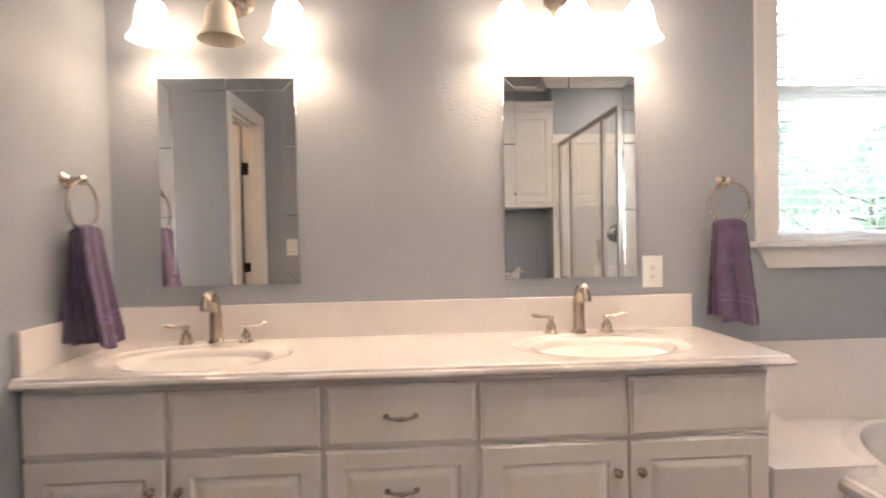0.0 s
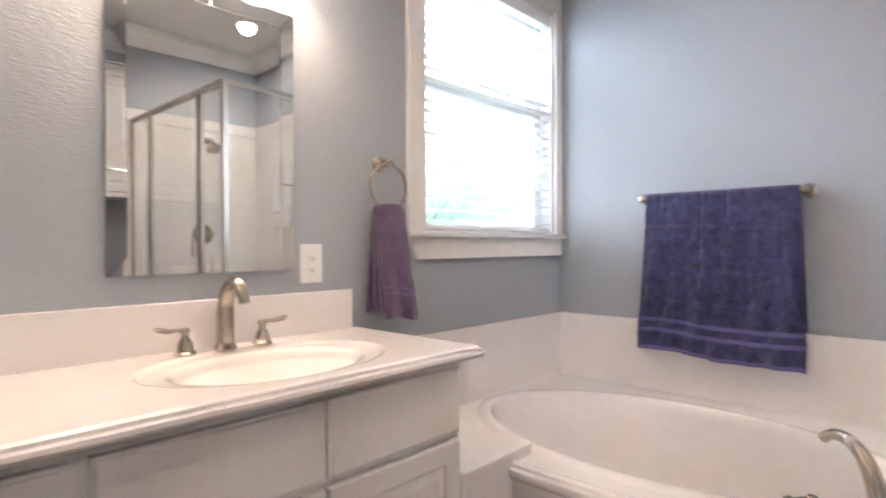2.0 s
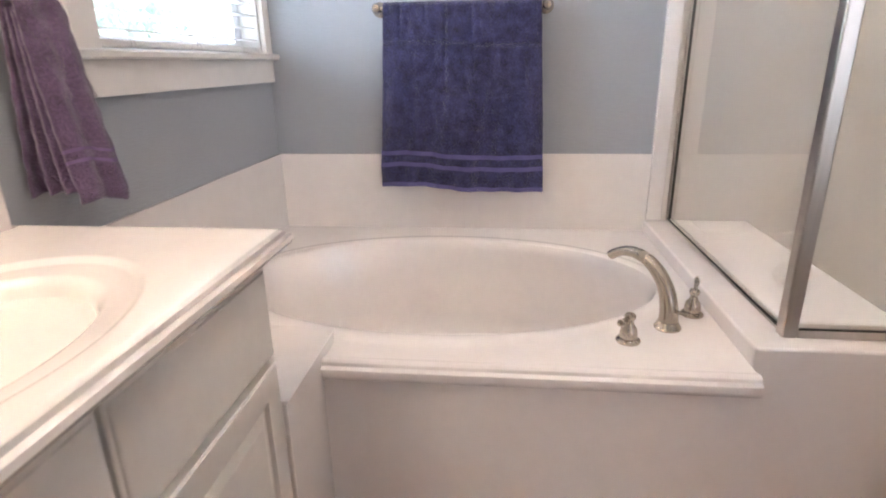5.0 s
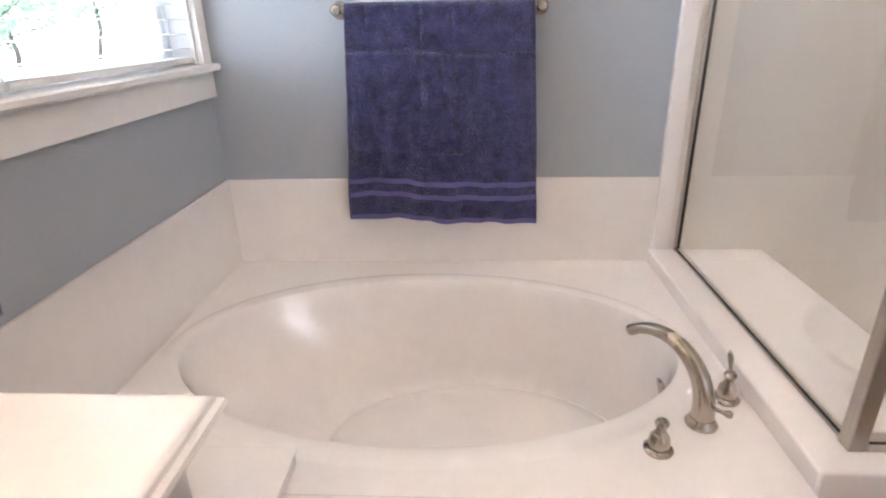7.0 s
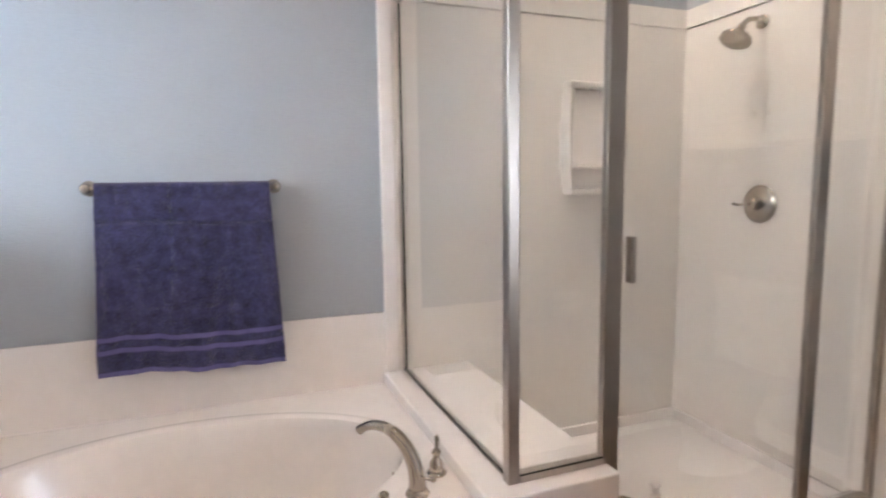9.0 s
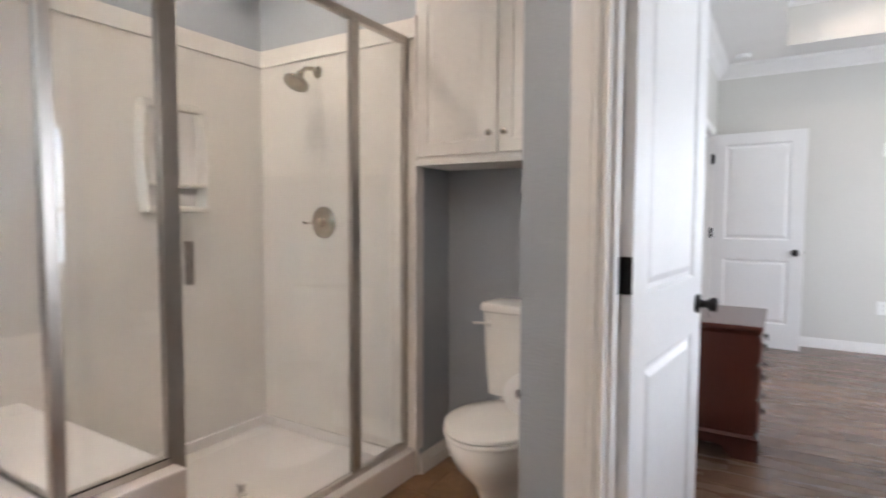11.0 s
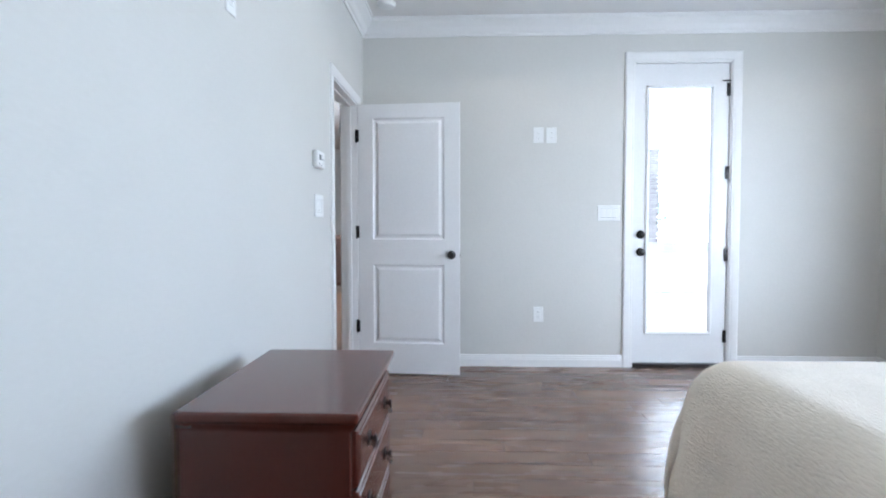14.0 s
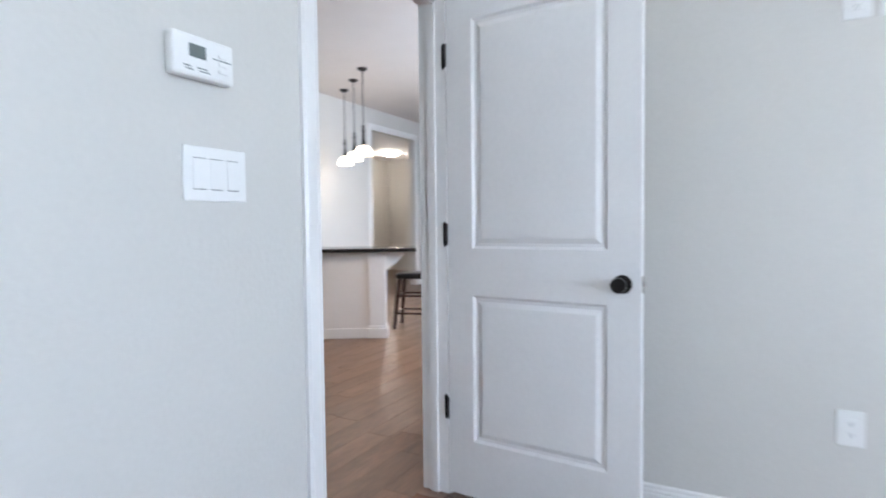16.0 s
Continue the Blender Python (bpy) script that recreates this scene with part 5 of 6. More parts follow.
bm = bmesh.new()
add_lathe(bm, [(0, 0), (0.014, 0), (0.012, 0.012), (0, 0.014)], 14, pose(0.16, 0.24, 0.722, -90))
add_tube(bm, [(0.16, 0.255, 0.722), (0.19, 0.258, 0.721), (0.222, 0.256, 0.718)], [0.007, 0.007, 0.008], 10, flat=0.6)
part("flush_lever", bm, CERAMIC, wc, smooth=True)
part("sticker", block(-0.02, 0.012, 0.2408, 0.2425, 0.575, 0.605), STICKER, wc, "small blue-grey sticker")

tp = thing("toilet_paper_holder", "white toilet paper roll on a wall holder", "paper holder", pose(1.49, -2.39, 0.75))
bm = bmesh.new()
add_lathe(bm, [(0.02, -0.05), (0.056, -0.05), (0.056, 0.05), (0.02, 0.05), (0.02, -0.05)], 32, pose(0.068, 0, 0, 90))
part("roll", bm, PAPER, tp, "white paper roll", True)
bm = bmesh.new()
for y in (-0.062, 0.062):
    add_tube(bm, [(0, y, 0), (0.055, y, 0), (0.071, y, 0)], 0.008, 10)
    add_lathe(bm, [(0, 0), (0.02, 0), (0.02, 0.005), (0.01, 0.008)], 16, pose(0, y, 0, 0, 90))
add_tube(bm, [(0.068, -0.062, 0), (0.068, 0.062, 0)], 0.009, 10)
part("bracket", bm, NICKEL, tp, smooth=True)

cab = thing("wall_cabinet", "white raised-panel wall cabinet over the toilet", "cabinet")
CF = -3.078
part("body", block(1.492, 2.418, -3.378, CF, 1.472, 2.40), CABINET, cab)
bm = bmesh.new()
add_sweep(bm, [(1.492, CF), (2.418, CF)], [(-0.002, 2.40), (-0.002, 2.36), (0.010, 2.36), (0.012, 2.385), (0.035, 2.42), (0.04, 2.435), (0.04, 2.45), (-0.002, 2.45)], flatxy)
part("crown", bm, CABINET, cab)
part("light_rail", block(1.492, 2.418, CF + 0.0005, CF + 0.012, 1.472, 1.495, 0.003), CABINET, cab)


def wall_cab_door(x0, x1, kx):
    bm = bmesh.new()
    z0, z1, rail, y = 1.510, 2.345, 0.055, CF
    steps = [(0, 0.0), (0, 0.015), (0.004, 0.019), (rail, 0.019), (rail + 0.006, 0.012), (rail + 0.012, 0.012), (rail + 0.03, 0.018), (rail + 0.034, 0.0185)]
    rings = [[bm.verts.new((x, y + d, z)) for x, z in ((x0 + i, z0 + i), (x1 - i, z0 + i), (x1 - i, z1 - i), (x0 + i, z1 - i))] for i, d in steps]
    bridge(bm, rings)
    bm.faces.new(rings[-1])
    bm.faces.new(rings[0])
    do = part("door", bm, CABINET, cab)
    bm = bmesh.new()
    add_lathe(bm, [(0, 0), (0.008, 0), (0.006, 0.004), (0.0055, 0.011), (0.012, 0.015), (0.014, 0.020), (0.013, 0.025), (0.008, 0.028), (0, 0.0285)], 20, pose(kx, y + 0.019, 1.592, -90))
    part("handle", bm, NICKEL, do, "brushed nickel knob", True)


wall_cab_door(1.997, 2.400, 2.026)
wall_cab_door(1.58, 1.983, 1.954)

# ---- bedroom things ----
dz = 0.695
dr = thing("dresser", "cherry wood dresser with three drawers and bracket feet", "dresser")
DX0, DX1, DY0, DY1 = 1.055, 1.475, -4.770, -4.135
part("carcass", block(DX0, DX1, DY0, DY1, 0.105, dz - 0.03, 0.002), CHERRY, dr)
part("back_board", block(DX1 + 0.0045, DX1 + 0.016, DY0 + 0.004, DY1 - 0.004, 0.02, dz - 0.012, 0.002), RAWWOOD, dr, "bare wooden back board")
part("top", block(DX0 - 0.024, DX1 + 0.004, DY0 - 0.022, DY1 + 0.022, dz - 0.026, dz, 0.007), CHERRY, dr)
bm = bmesh.new()
MOULD = [(0, dz - 0.027), (0, dz - 0.05), (0.005, dz - 0.05), (0.008, dz - 0.043), (0.015, dz - 0.033), (0.017, dz - 0.027)]
add_sweep(bm, [(DX1, DY1), (DX0, DY1), (DX0, DY0), (DX1, DY0)], [(-o, z) for o, z in MOULD], flatxy)
part("cove_moulding", bm, CHERRY, dr)
bm = bmesh.new()
PL = [(0, 0.10), (0, 0.128), (0.006, 0.126), (0.012, 0.118), (0.018, 0.114), (0.018, 0.10)]
add_sweep(bm, [(DX1, DY1), (DX0, DY1), (DX0, DY0), (DX1, DY0)], [(-o, z) for o, z in PL], flatxy)
part("plinth_moulding", bm, CHERRY, dr)


def bracket_board(name, p, q, out):
    """A skirting board from p to q, cut away between two shaped feet; out is its thickness outwards."""
    p, q = Vector((*p, 0)), Vector((*q, 0))
    d, L = (q - p).normalized(), (q - p).length
    low = [(0, 0), (0.105, 0), (0.112, 0.02), (0.135, 0.032), (0.145, 0.055), (0.19, 0.062), (0.24, 0.066)]
    outline = low + [(L - a, z) for a, z in reversed(low)] + [(L, 0.11), (0, 0.11)]
    bm = bmesh.new()
    n = Vector((*out, 0))
    f1 = [bm.verts.new(p + d * a + Vector((0, 0, z))) for a, z in outline]
    f2 = [bm.verts.new(p + d * a + Vector((0, 0, z)) + n) for a, z in outline]
    bridge(bm, [f1, f2])
    bmesh.ops.triangulate(bm, faces=[bm.faces.new(f1), bm.faces.new(f2)])
    return part(name, bm, CHERRY, dr)


bracket_board("bracket_foot_board", (DX0 + 0.002, DY1), (DX1, DY1), (0, 0.018))
bracket_board("bracket_foot_board", (DX0, DY0), (DX0, DY1 + 0.018), (-0.018, 0))
bracket_board("bracket_foot_board", (DX0 + 0.002, DY0), (DX1, DY0), (0, -0.018))
for lo, hi in ((0.135, 0.305), (0.315, 0.485), (0.495, 0.637)):
    bm = bmesh.new()
    y0, y1 = DY0 + 0.03, DY1 - 0.03
    rings = [[bm.verts.new((DX0 - d, y, z)) for y, z in ((y0 + i, lo + i), (y1 - i, lo + i), (y1 - i, hi - i), (y0 + i, hi - i))] for i, d in
             ((0, -0.002), (0, 0.008), (0.006, 0.013), (0.014, 0.013), (0.018, 0.016), (0.022, 0.016))]
    bridge(bm, rings)
    bm.faces.new(rings[0])
    bm.faces.new(rings[-1])
    drawer = part("drawer", bm, CHERRY, dr)
    for y in (DY0 + 0.17, DY1 - 0.17):
        bm = bmesh.new()
        z = (lo + hi) / 2
        x = DX0 - 0.016
        add_lathe(bm, [(0, 0), (0.022, 0), (0.020, 0.003), (0.008, 0.005), (0.006, 0.012), (0.011, 0.016), (0.012, 0.021), (0, 0.024)], 18, pose(x, y, z, 0, -90))
        add_tube(bm, [(x - 0.012, y - 0.022, z - 0.004), (x - 0.02, y - 0.02, z - 0.022), (x - 0.022, y, z - 0.028), (x - 0.02, y + 0.02, z - 0.022), (x - 0.012, y + 0.022, z - 0.004)], 0.003, 8)
        part("handle", bm, BRONZE, drawer, "dark bronze drop pull", True)

bed = thing("bed", "low bed frame on dark casters under a cream coverlet", "bed")
part("mattress", block(-2.40, 0.02, -4.43, -2.76, 0.36, 0.738, 0.07), CREAM, bed)
part("base", block(-2.40, -0.01, -4.34, -2.80, 0.14, 0.359, 0.01), CREAM, bed)
for x, y in ((-0.045, -4.25), (-0.045, -2.9), (-1.2, -4.2), (-1.2, -2.9), (-2.3, -4.2), (-2.3, -2.9)):
    bm = bmesh.new()
    add_lathe(bm, [(0, -0.012), (0.020, -0.012), (0.025, -0.009), (0.025, 0.009), (0.020, 0.012), (0, 0.012)], 20, pose(x, y, 0.025, 90))
    add_tube(bm, [(x, y, 0.03), (x - 0.02, y, 0.06), (x - 0.022, y, 0.135)], 0.007, 8)
    add_box(bm, x - 0.05, x + 0.012, y - 0.015, y + 0.015, 0.13, 0.145, 0.002)
    part("caster", bm, BRONZE, bed, "dark caster", True)
spread = thing("bed_coverlet", "cream woven coverlet draped over the bed to a scalloped hem", "coverlet")


def spread_point(x, y):
    """x, y on the flat cloth; what passes an edge of the mattress hangs down."""
    ex, ey0, ey1, zt, r = 0.02, -4.44, -2.76, 0.749, 0.085
    def fold(over):
        if over <= 0:
            return over, 0.0
        a = min(over / r, math.pi / 2)
        return r * math.sin(a), -r * (1 - math.cos(a)) - max(0, over - r * math.pi / 2)
    dx, zx = fold(x - (ex - 0.02))
    px = ex - 0.02 + dx
    if y < ey0 + 0.02:
        dy, zy = fold(ey0 + 0.02 - y)
        py = ey0 + 0.02 - dy
    elif y > ey1 - 0.02:
        dy, zy = fold(y - ey1 + 0.02)
        py = ey1 - 0.02 + dy
    else:
        py, zy = y, 0.0
    drop = -(zx + zy)
    if zx and zy:
        drop = math.hypot(zx, zy) + 0.25 * min(-zx, -zy)
    k = min(1, drop / 0.4)
    flare = 0.055 * k
    if zx:
        px += flare + k * (0.016 * math.sin(y * 9.3 + 0.5) + 0.010 * math.sin(y * 21))
    if zy:
        s = -1 if y < -3.8 else 1
        py += s * (flare + k * (0.022 * math.sin(x * 9 + 1) + 0.010 * math.sin(x * 19)))
    wr = 0.006 * noise.noise(Vector((x * 5, y * 5, 0))) * (0.4 + k)
    return Vector((px + wr, py - wr, max(0.045, zt - drop + 0.5 * wr)))


bm = bmesh.new()
nx, ny = 124, 108
X0, X1, Y0, Y1 = -2.40, 0.70, -5.12, -2.36
grid = []
for i in range(nx + 1):
    row = []
    for j in range(ny + 1):
        x, y = X0 + (X1 - X0) * i / nx, Y0 + (Y1 - Y0) * j / ny
        if i == nx:
            x -= 0.012 * (j % 2)
        if j in (0, ny):
            y += 0.012 * (i % 2) * (1 if j == 0 else -1)
        row.append(bm.verts.new(spread_point(x, y)))
    grid.append(row)
for i in range(nx):
    for j in range(ny):
        bm.faces.new((grid[i][j], grid[i + 1][j], grid[i + 1][j + 1], grid[i][j + 1]))
cov = part("cloth", bm, CREAM, spread, smooth=True)
so = cov.modifiers.new("thickness", "SOLIDIFY")
so.thickness, so.offset = 0.006, 0
bm = bmesh.new()
add_tube(bm, [spread_point(X1 - 0.012 * (j % 2), Y0 + (Y1 - Y0) * j / ny) for j in range(ny + 1)], 0.006, 6)
part("scalloped_hem", bm, CREAM, spread, smooth=True)
bm = bmesh.new()
add_tube(bm, [spread_point(X0 + (X1 - X0) * i / nx, Y0 + 0.012 * (i % 2)) for i in range(nx + 1)], 0.006, 6)
part("scalloped_hem", bm, CREAM, spread, smooth=True)

# fittings out of view, assumed from the warm glow on the tray sides
can_light(0.45, -6.35, TRAY, 6, 150)
can_light(-1.5, -6.35, TRAY, 6, 150)

# ceiling fan in the tray
FX, FY = -0.46, -4.62
fan = thing("ceiling_fan", "white ceiling fan with light kit and pull chains", "ceiling fan", pose(FX, FY, 0))
bm = bmesh.new()
add_lathe(bm, [(0, TRAY), (0.07, TRAY), (0.07, TRAY - 0.03), (0.03, TRAY - 0.06), (0.014, TRAY - 0.065), (0.014, 2.56), (0, 2.56)], 24)
part("downrod", bm, TRIM, fan, smooth=True)
bm = bmesh.new()
add_lathe(bm, [(0, 2.57), (0.05, 2.565), (0.115, 2.53), (0.125, 2.48), (0.125, 2.42), (0.10, 2.37), (0.07, 2.36), (0.065, 2.33), (0, 2.33)], 36)
part("motor_housing", bm, TRIM, fan, smooth=True)
for k in range(5):
    m = pose(0, 0, 2.345, 0, 0, 72 * k - 17)
    bm = bmesh.new()
    add_box(bm, 0.16, 0.56, -0.062, 0.062, -0.004, 0.004, 0.003, m @ pose(0, 0, 0, 12))
    add_box(bm, 0.06, 0.20, -0.02, 0.02, -0.003, 0.003, 0.002, m @ pose(0, 0, 0.004, 6))
    part("blade", bm, TRIM, fan)
bm = bmesh.new()
add_lathe(bm, [(0.05, 2.33), (0.075, 2.322), (0.08, 2.30), (0.065, 2.27), (0.035, 2.255), (0, 2.25)], 32)
part("light_bowl", bm, PLASTIC, fan, "white glass light bowl", True)
for x, y, z in ((0.078, 0.02, 2.10), (-0.035, 0.02, 2.11)):
    bm = bmesh.new()
    add_tube(bm, [(x, y, 2.36), (x, y, z + 0.03)], 0.0012, 6)
    add_lathe(bm, [(0, 0), (0.006, 0.003), (0.0065, 0.018), (0.003, 0.032), (0, 0.033)], 12, pose(x, y, z))
    part("pull_chain", bm, TRIM, fan, smooth=True)
bm = bmesh.new()
add_lathe(bm, [(0, 0), (0.068, 0), (0.068, -0.012), (0.058, -0.030), (0.03, -0.036), (0, -0.036)], 28, pose(1.342, -6.93, TOP))
tagged(part("smoke_detector", bm, PLASTIC, None, smooth=True), "round white smoke detector on the ceiling", "smoke detector")

# ---- living room and kitchen, seen through the open door ----
BAR = pose(3.76, -9.58, 0, 0, 0, 32)
bar = thing("bar_counter", "kitchen bar with a dark granite top and white pilaster", "kitchen bar", BAR)
part("half_wall", block(0.06, 2.6, -0.12, 0.0, 0.0, 0.868), CABINET, bar)
bm = block(-0.11, 0.06, -0.12, 0.02, 0.0, 0.868, 0.004)
add_box(bm, -0.125, 0.075, -0.135, 0.035, 0.0, 0.10, 0.006)
add_box(bm, -0.118, 0.068, -0.128, 0.028, 0.10, 0.125, 0.004)
part("pilaster", bm, TRIM, bar)
bm = bmesh.new()
cor = [(-0.11, 0.866), (-0.30, 0.866), (-0.30, 0.84), (-0.22, 0.76), (-0.14, 0.70), (-0.11, 0.68)]
f1, f2 = [bm.verts.new((x, -0.09, z)) for x, z in cor], [bm.verts.new((x, -0.02, z)) for x, z in cor]
bridge(bm, [f1, f2])
bm.faces.new(f1)
bm.faces.new(f2)
part("corbel", bm, TRIM, bar)
part("top", block(-0.42, 2.6, -0.62, 0.06, 0.869, 0.905, 0.006), GRANITE, bar, "dark polished granite top")
part("base_moulding", block(0.076, 2.6, 0.0005, 0.014, 0.0, 0.10, 0.003), TRIM, bar)

stool = thing("bar_stool", "dark wooden bar stool with a padded leather seat", "stool", pose(3.72, -10.30, 0, 0, 0, 20))
part("seat", block(-0.19, 0.19, -0.17, 0.17, 0.545, 0.61, 0.025), SEATPAD, stool, "padded dark leather seat")
for sx in (-1, 1):
    for sy in (-1, 1):
        bm = bmesh.new()
        add_tube(bm, [(sx * 0.20, sy * 0.19, 0), (sx * 0.15, sy * 0.13, 0.55)], [0.020, 0.024], 8)
        part("leg", bm, STOOLWOOD, stool)
for z, e in ((0.17, 0.185), (0.36, 0.168)):
    for a, b in (((-e, -e + 0.01), (e, -e + 0.01)), ((-e, e - 0.01), (e, e - 0.01)), ((-e, -e + 0.01), (-e, e - 0.01)), ((e, -e + 0.01), (e, e - 0.01))):
        bm = bmesh.new()
        add_tube(bm, [(*a, z), (*b, z)], 0.011, 8)
        part("stretcher", bm, STOOLWOOD, stool)

for x, y in ((4.70, -10.71), (5.13, -11.09), (5.58, -11.46)):
    pd = thing("pendant_light", "dark bronze pendant lamp with a small lit glass shade", "pendant lamp", pose(x, y, 0), "pendants over the bar")
    bm = bmesh.new()
    add_lathe(bm, [(0, 3.1), (0.062, 3.1), (0.06, 3.08), (0.03, 3.065), (0.006, 3.06)], 22)
    part("canopy", bm, BRONZE, pd, smooth=True)
    bm = bmesh.new()
    add_tube(bm, [(0, 0, 2.35), (0, 0, 3.07)], 0.006, 8)
    add_lathe(bm, [(0.006, 2.40), (0.02, 2.385), (0.012, 2.36), (0.024, 2.33), (0.014, 2.30), (0.020, 2.22), (0.03, 2.16), (0.035, 2.13), (0, 2.13)], 18)
    part("stem", bm, BRONZE, pd, smooth=True)
    bm = bmesh.new()
    pr = [(0.03, 2.14), (0.07, 2.125), (0.098, 2.08), (0.105, 2.02)]
    add_lathe(bm, pr + [(r - 0.003, z) for r, z in reversed(pr)], 28)
    part("shade", bm, SHADE_ON, pd, "glowing white glass shade", True)
    lamp("pendant_bulb", "POINT", 0.5, WARM, pose(x, y, 2.0), radius=0.05)
can_light(3.24, -12.15, 3.1, 60, 150, (1.0, 0.80, 0.60))
can_light(3.0, -8.4, 3.1, 75, 150, (1.0, 0.80, 0.60))
hl = thing("flush_ceiling_lamp", "round lit flush lamp on the hall ceiling", "ceiling lamp", pose(7.6, -15.7, 2.80))
bm = bmesh.new()
add_lathe(bm, [(0, 0), (0.19, 0), (0.19, -0.03), (0, -0.03)], 32)
part("rim", bm, TRIM, hl)
bm = bmesh.new()
add_lathe(bm, [(0, -0.09), (0.09, -0.08), (0.15, -0.055), (0.18, -0.031)], 32)
part("diffuser", bm, SHADE_ON, hl, "glowing white glass diffuser", True)
lamp("flush_bulb", "POINT", 14, (1.0, 0.86, 0.70), pose(7.6, -15.7, 2.62), radius=0.12)

sofa = thing("sofa", "dark brown leather sofa seen from behind", "sofa", pose(2.65, -12.72, 0))
part("back", block(-0.6, 1.0, 0.28, 0.5, 0.10, 0.98, 0.07), LEATHER, sofa)
part("base", block(-0.6, 1.0, -0.45, 0.28, 0.08, 0.42, 0.04), LEATHER, sofa)
for x in (-0.6, 0.8):
    part("arm", block(x, x + 0.2, -0.47, 0.279, 0.10, 0.64, 0.06), LEATHER, sofa)
part("seat_cushion", block(-0.39, 0.79, -0.42, 0.275, 0.421, 0.53, 0.04), LEATHER, sofa)
for x in (-0.5, 0.9):
    for y in (-0.38, 0.42):
        part("foot", block(x - 0.03, x + 0.03, y - 0.03, y + 0.03, 0, 0.10), STOOLWOOD, sofa)

# ---- outside ----
setting("ground", block(-900, 900, -900, 900, -0.32, -0.30), GRASS, "dry green lawn")
setting("patio", block(-14, 1.5, -26, -7.44, -0.29, -0.04), CONCRETE, "pale concrete patio slab")
pier = thing("brick_pier", "grey-brown brick patio pier on a pale stone base", "pier", pose(-2.39, -12.65, -0.04))
part("stone_base", block(-0.21, 0.21, -0.21, 0.21, 0, 0.88, 0.01), STONE, pier)
part("core", block(-0.15, 0.15, -0.15, 0.15, 0.88, 2.44), STONE, pier)
bme = None
for c in range(21):
    z = 0.885 + c * 0.074
    for s in range(4):
        for h in range(2):
            m = pose(0, 0, 0, 0, 0, 90 * s) @ pose(-0.085 + h * 0.168 + (0.042 if c % 2 else -0.042) * 0.6, -0.156, z)
            if bme is None:
                b0 = part("brick", block(-0.079, 0.079, -0.018, 0.008, 0, 0.063, 0.003), BRICK, pier)
                bme = b0.data
            else:
                b0 = new("brick", bme)
                b0.parent = pier
            b0.matrix_local = m
part("cap", block(-0.2, 0.2, -0.2, 0.2, 2.44, 2.485, 0.01), STONE, pier)


def tree(x, y, h, seed, dense=70, spread=2.6):
    rng = random.Random(seed)
    t = thing("tree", "leafy green broad-leaved tree on the lawn", "tree", pose(x, y, -0.3), "trees outside")
    bm = bmesh.new()
    pts = [Vector((0.12 * math.sin(k * 1.3 + seed), 0.12 * math.cos(k * 1.1), h * 0.75 * k / 6)) for k in range(7)]
    add_tube(bm, pts, [0.10 * (1 - 0.8 * k / 6) for k in range(7)], 10)
    tips = []
    for k in range(11):
        a, z = k * 2.4 + rng.random(), h * (0.28 + 0.042 * k)
        L = spread * (0.55 + 0.35 * rng.random()) * (1.1 - 0.05 * k)
        b = Vector((0.1, 0.1, z))
        e = b + Vector((L * math.cos(a), L * math.sin(a), 0.35 * L + 0.3))
        mid = (b + e) / 2 + Vector((0, 0, -0.12 * L))
        add_tube(bm, [b, mid, e], [0.03, 0.018, 0.007], 6)
        tips += [mid, e, (mid + e) / 2]
    tips += [Vector((0, 0, h * 0.9)), Vector((0.3, 0.2, h * 0.8))]
    part("trunk", bm, BARK, t, smooth=True)
    vs, fs = [], []
    for p in tips:
        for _ in range(dense):
            d = Vector((rng.gauss(0, 1), rng.gauss(0, 1), rng.gauss(0, 0.8)))
            c = p + d * 0.36 * (0.6 + 0.5 * rng.random())
            u = Vector((rng.gauss(0, 1), rng.gauss(0, 1), rng.gauss(0, 1))).normalized()
            w = u.orthogonal().normalized()
            s = 0.07 + 0.06 * rng.random()
            i = len(vs)
            vs += [c - u * s, c + w * s * 0.5, c + u * s, c - w * s * 0.5]
            fs.append((i, i + 1, i + 2, i + 3))
    me = bpy.data.meshes.new("crown")
    me.from_pydata(vs, [], fs)
    me.materials.append(LEAF)
    ob = new("crown", me)
    ob.parent = t


for x, y, h, seed, dense in ((2.2, 10.5, 3.0, 1, 70), (5.2, 9.5, 2.7, 2, 70), (8.6, 11, 3.2, 3, 70), (10.4, 8.5, 3.0, 5, 70), (13.8, 10.5, 3.6, 4, 70), (17.5, 12, 3.8, 6, 70),
                             (10.6, 13.0, 5.6, 8, 190), (14.4, 13.4, 6.2, 9, 190), (18.4, 13.6, 6.4, 10, 190), (22.4, 12.6, 6.0, 11, 150), (-7.9, -29.0, 3.4, 7, 55)):
    tree(x, y, h, seed, dense)

# glowing sheets beyond the garden, standing in for overexposed sky and lighting the bathroom
setting("backdrop", block(-30, 40, 17, 17.2, -0.3, 16), SKYSHEET, "glowing white sheet standing in for bright sky")
setting("backdrop", block(-60, 8, -50.2, -50, -0.3, 30), SKYSHEET, "glowing white sheet standing in for bright sky")

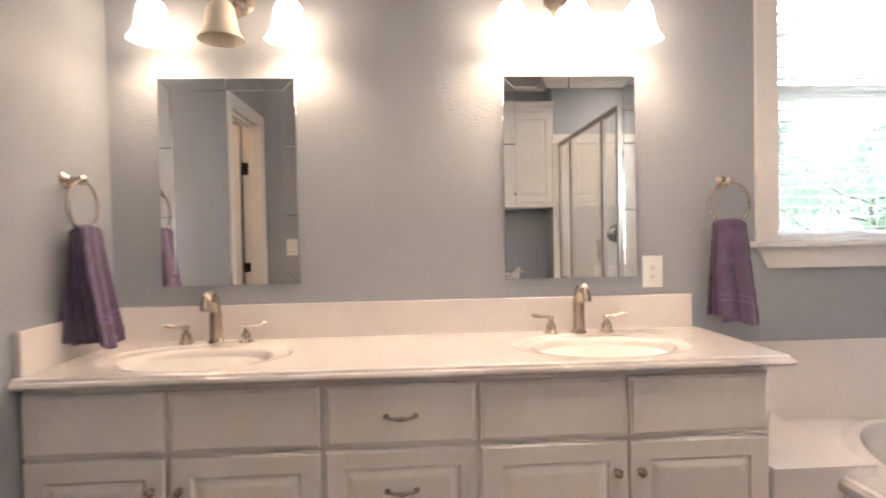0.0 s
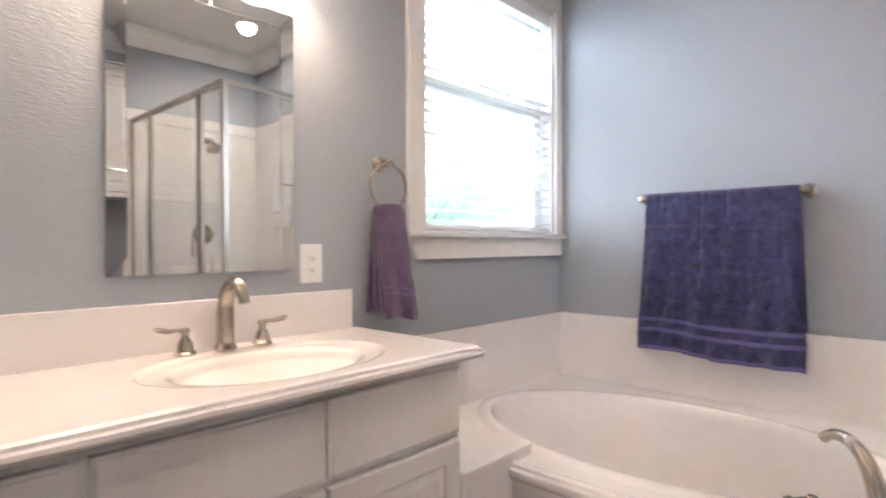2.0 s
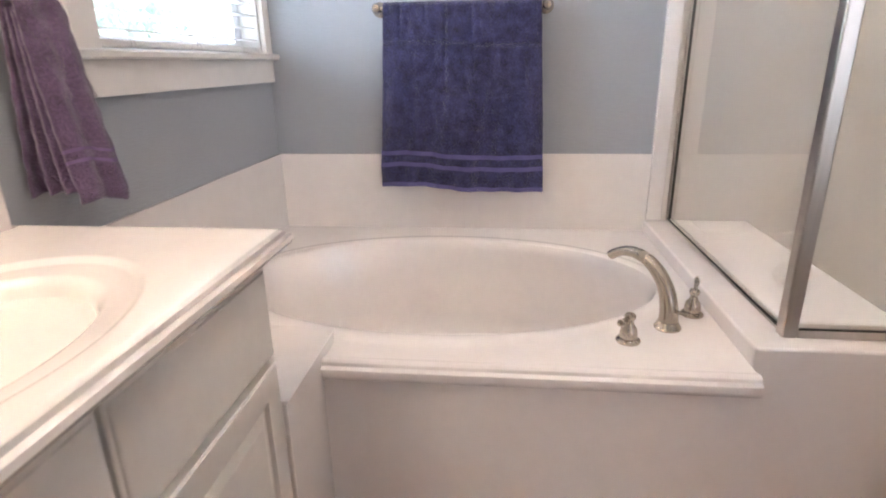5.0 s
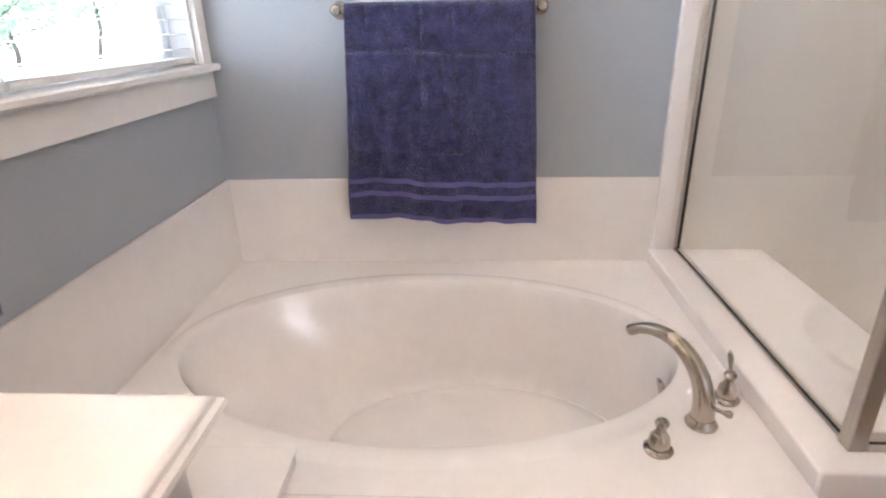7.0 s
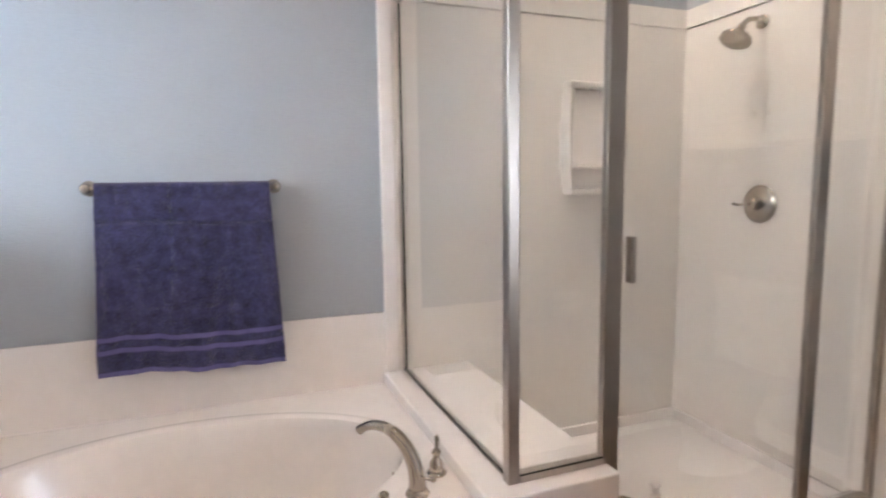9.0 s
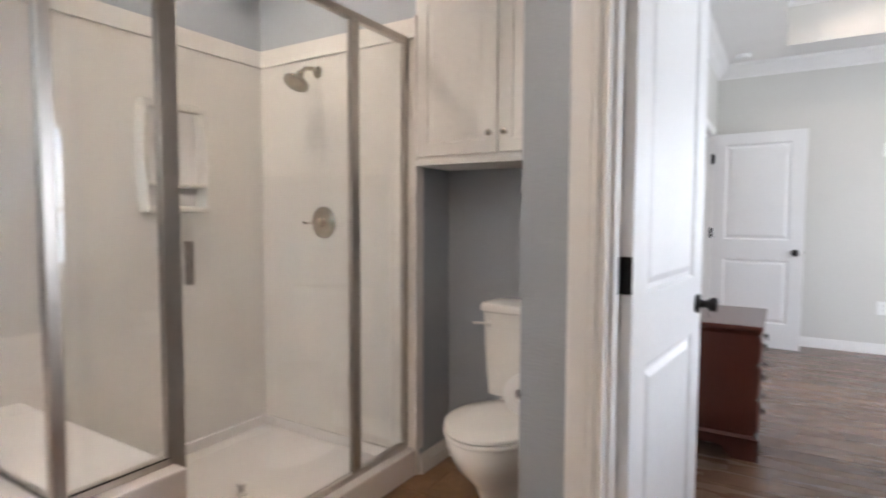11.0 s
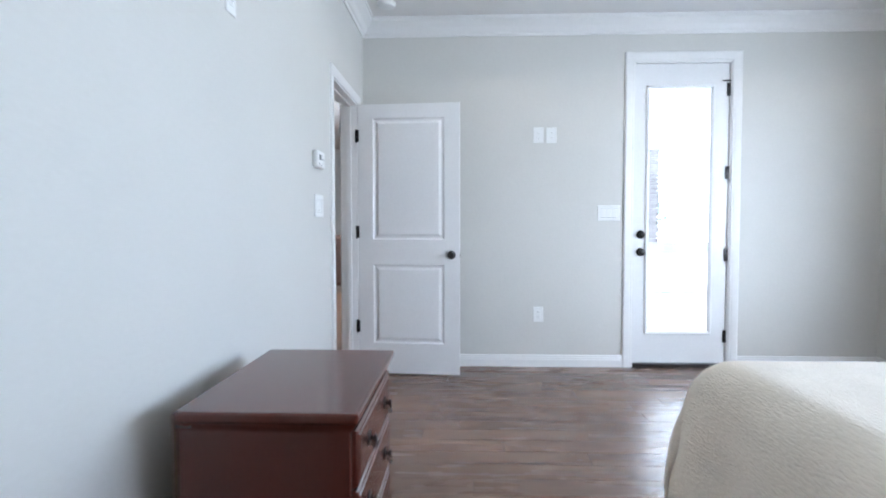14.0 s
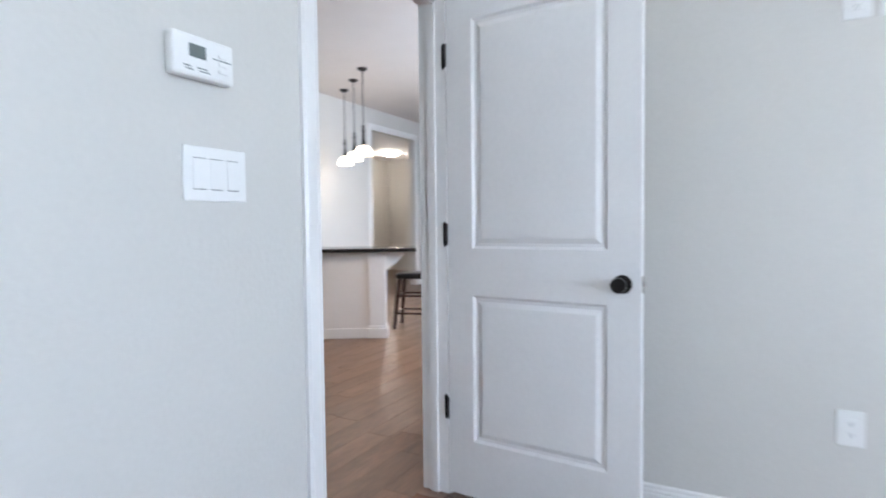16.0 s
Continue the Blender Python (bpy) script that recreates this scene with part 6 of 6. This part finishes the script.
# ---- floor pieces ----
rng = random.Random(11)
PW = 0.15
bed_floor = tagged(new("floor_bedroom"), "dark brown wood plank floor with a soft sheen", "floor", kind="structure")
y = BED_N
row = 0
while y > BED_S + 0.001:
    y1 = max(BED_S, y - PW)
    x = BED_W - rng.random() * 1.1
    while x < BED_E:
        x2 = x + rng.choice((0.9, 1.2, 1.2, 1.45))
        a, b = max(x, BED_W), min(x2, 1.37 if y > -3.5 else BED_E)
        if b - a > 0.02:
            part("plank", block(a + 0.0008, b - 0.0008, y1 + 0.0008, y - 0.0008, -0.006, 0.0), PLANK, bed_floor)
        x = x2
    y, row = y1, row + 1
for x0, x1, y0, y1 in ((0.538, 1.290, BED_N, -2.195),):
    part("plank", block(x0, x1, y0 + 0.001, y1, -0.006, 0.0), PLANK, bed_floor)
part("plank", block(BED_E + 0.001, 1.705, -7.026, -6.254, -0.006, 0.0), PLANK, bed_floor)

liv_floor = tagged(new("floor_living"), "warm brown wood plank floor", "floor", kind="structure")
liv = bmesh.new()
rowx, planks = 1.705, 0
while rowx < 9.0:
    yy = -4.62 + rng.random()
    while yy > -17.08:
        y2 = yy - rng.choice((0.9, 1.2, 1.5))
        a, b = min(yy, -4.62), max(y2, -17.08)
        if a - b > 0.03:
            box = (rowx + 0.001, min(rowx + PW, 9.0) - 0.001, b + 0.001, a - 0.001, -0.006, 0.0)
            if rowx < 5.6 and planks < 295:
                part("plank", block(*box), PLANK2, liv_floor)
                planks += 1
            else:
                add_box(liv, *box)
        yy = y2
    rowx += PW
tagged(part("plank_field", liv, PLANK2, liv_floor), kind="stuff")

tile_floor = tagged(new("floor_bathroom"), "mottled brown ceramic tile floor", "floor", kind="structure")
TS = 0.33
xx = 0.0
while xx < 3.45:
    yy = 0.0
    while yy > -3.38:
        a0, a1, b0, b1 = xx, min(xx + TS, 3.45), max(yy - TS, -3.38), yy
        if a0 < 1.49:
            b0 = max(b0, DOORN)
        if b1 <= DOORN:
            a0 = max(a0, 1.49)
        if a1 - a0 > 0.03 and b1 - b0 > 0.03:
            part("tile", block(a0 + 0.002, a1 - 0.002, b0 + 0.002, b1 - 0.002, -0.007, 0.0), TILE, tile_floor)
        yy -= TS
    xx += TS
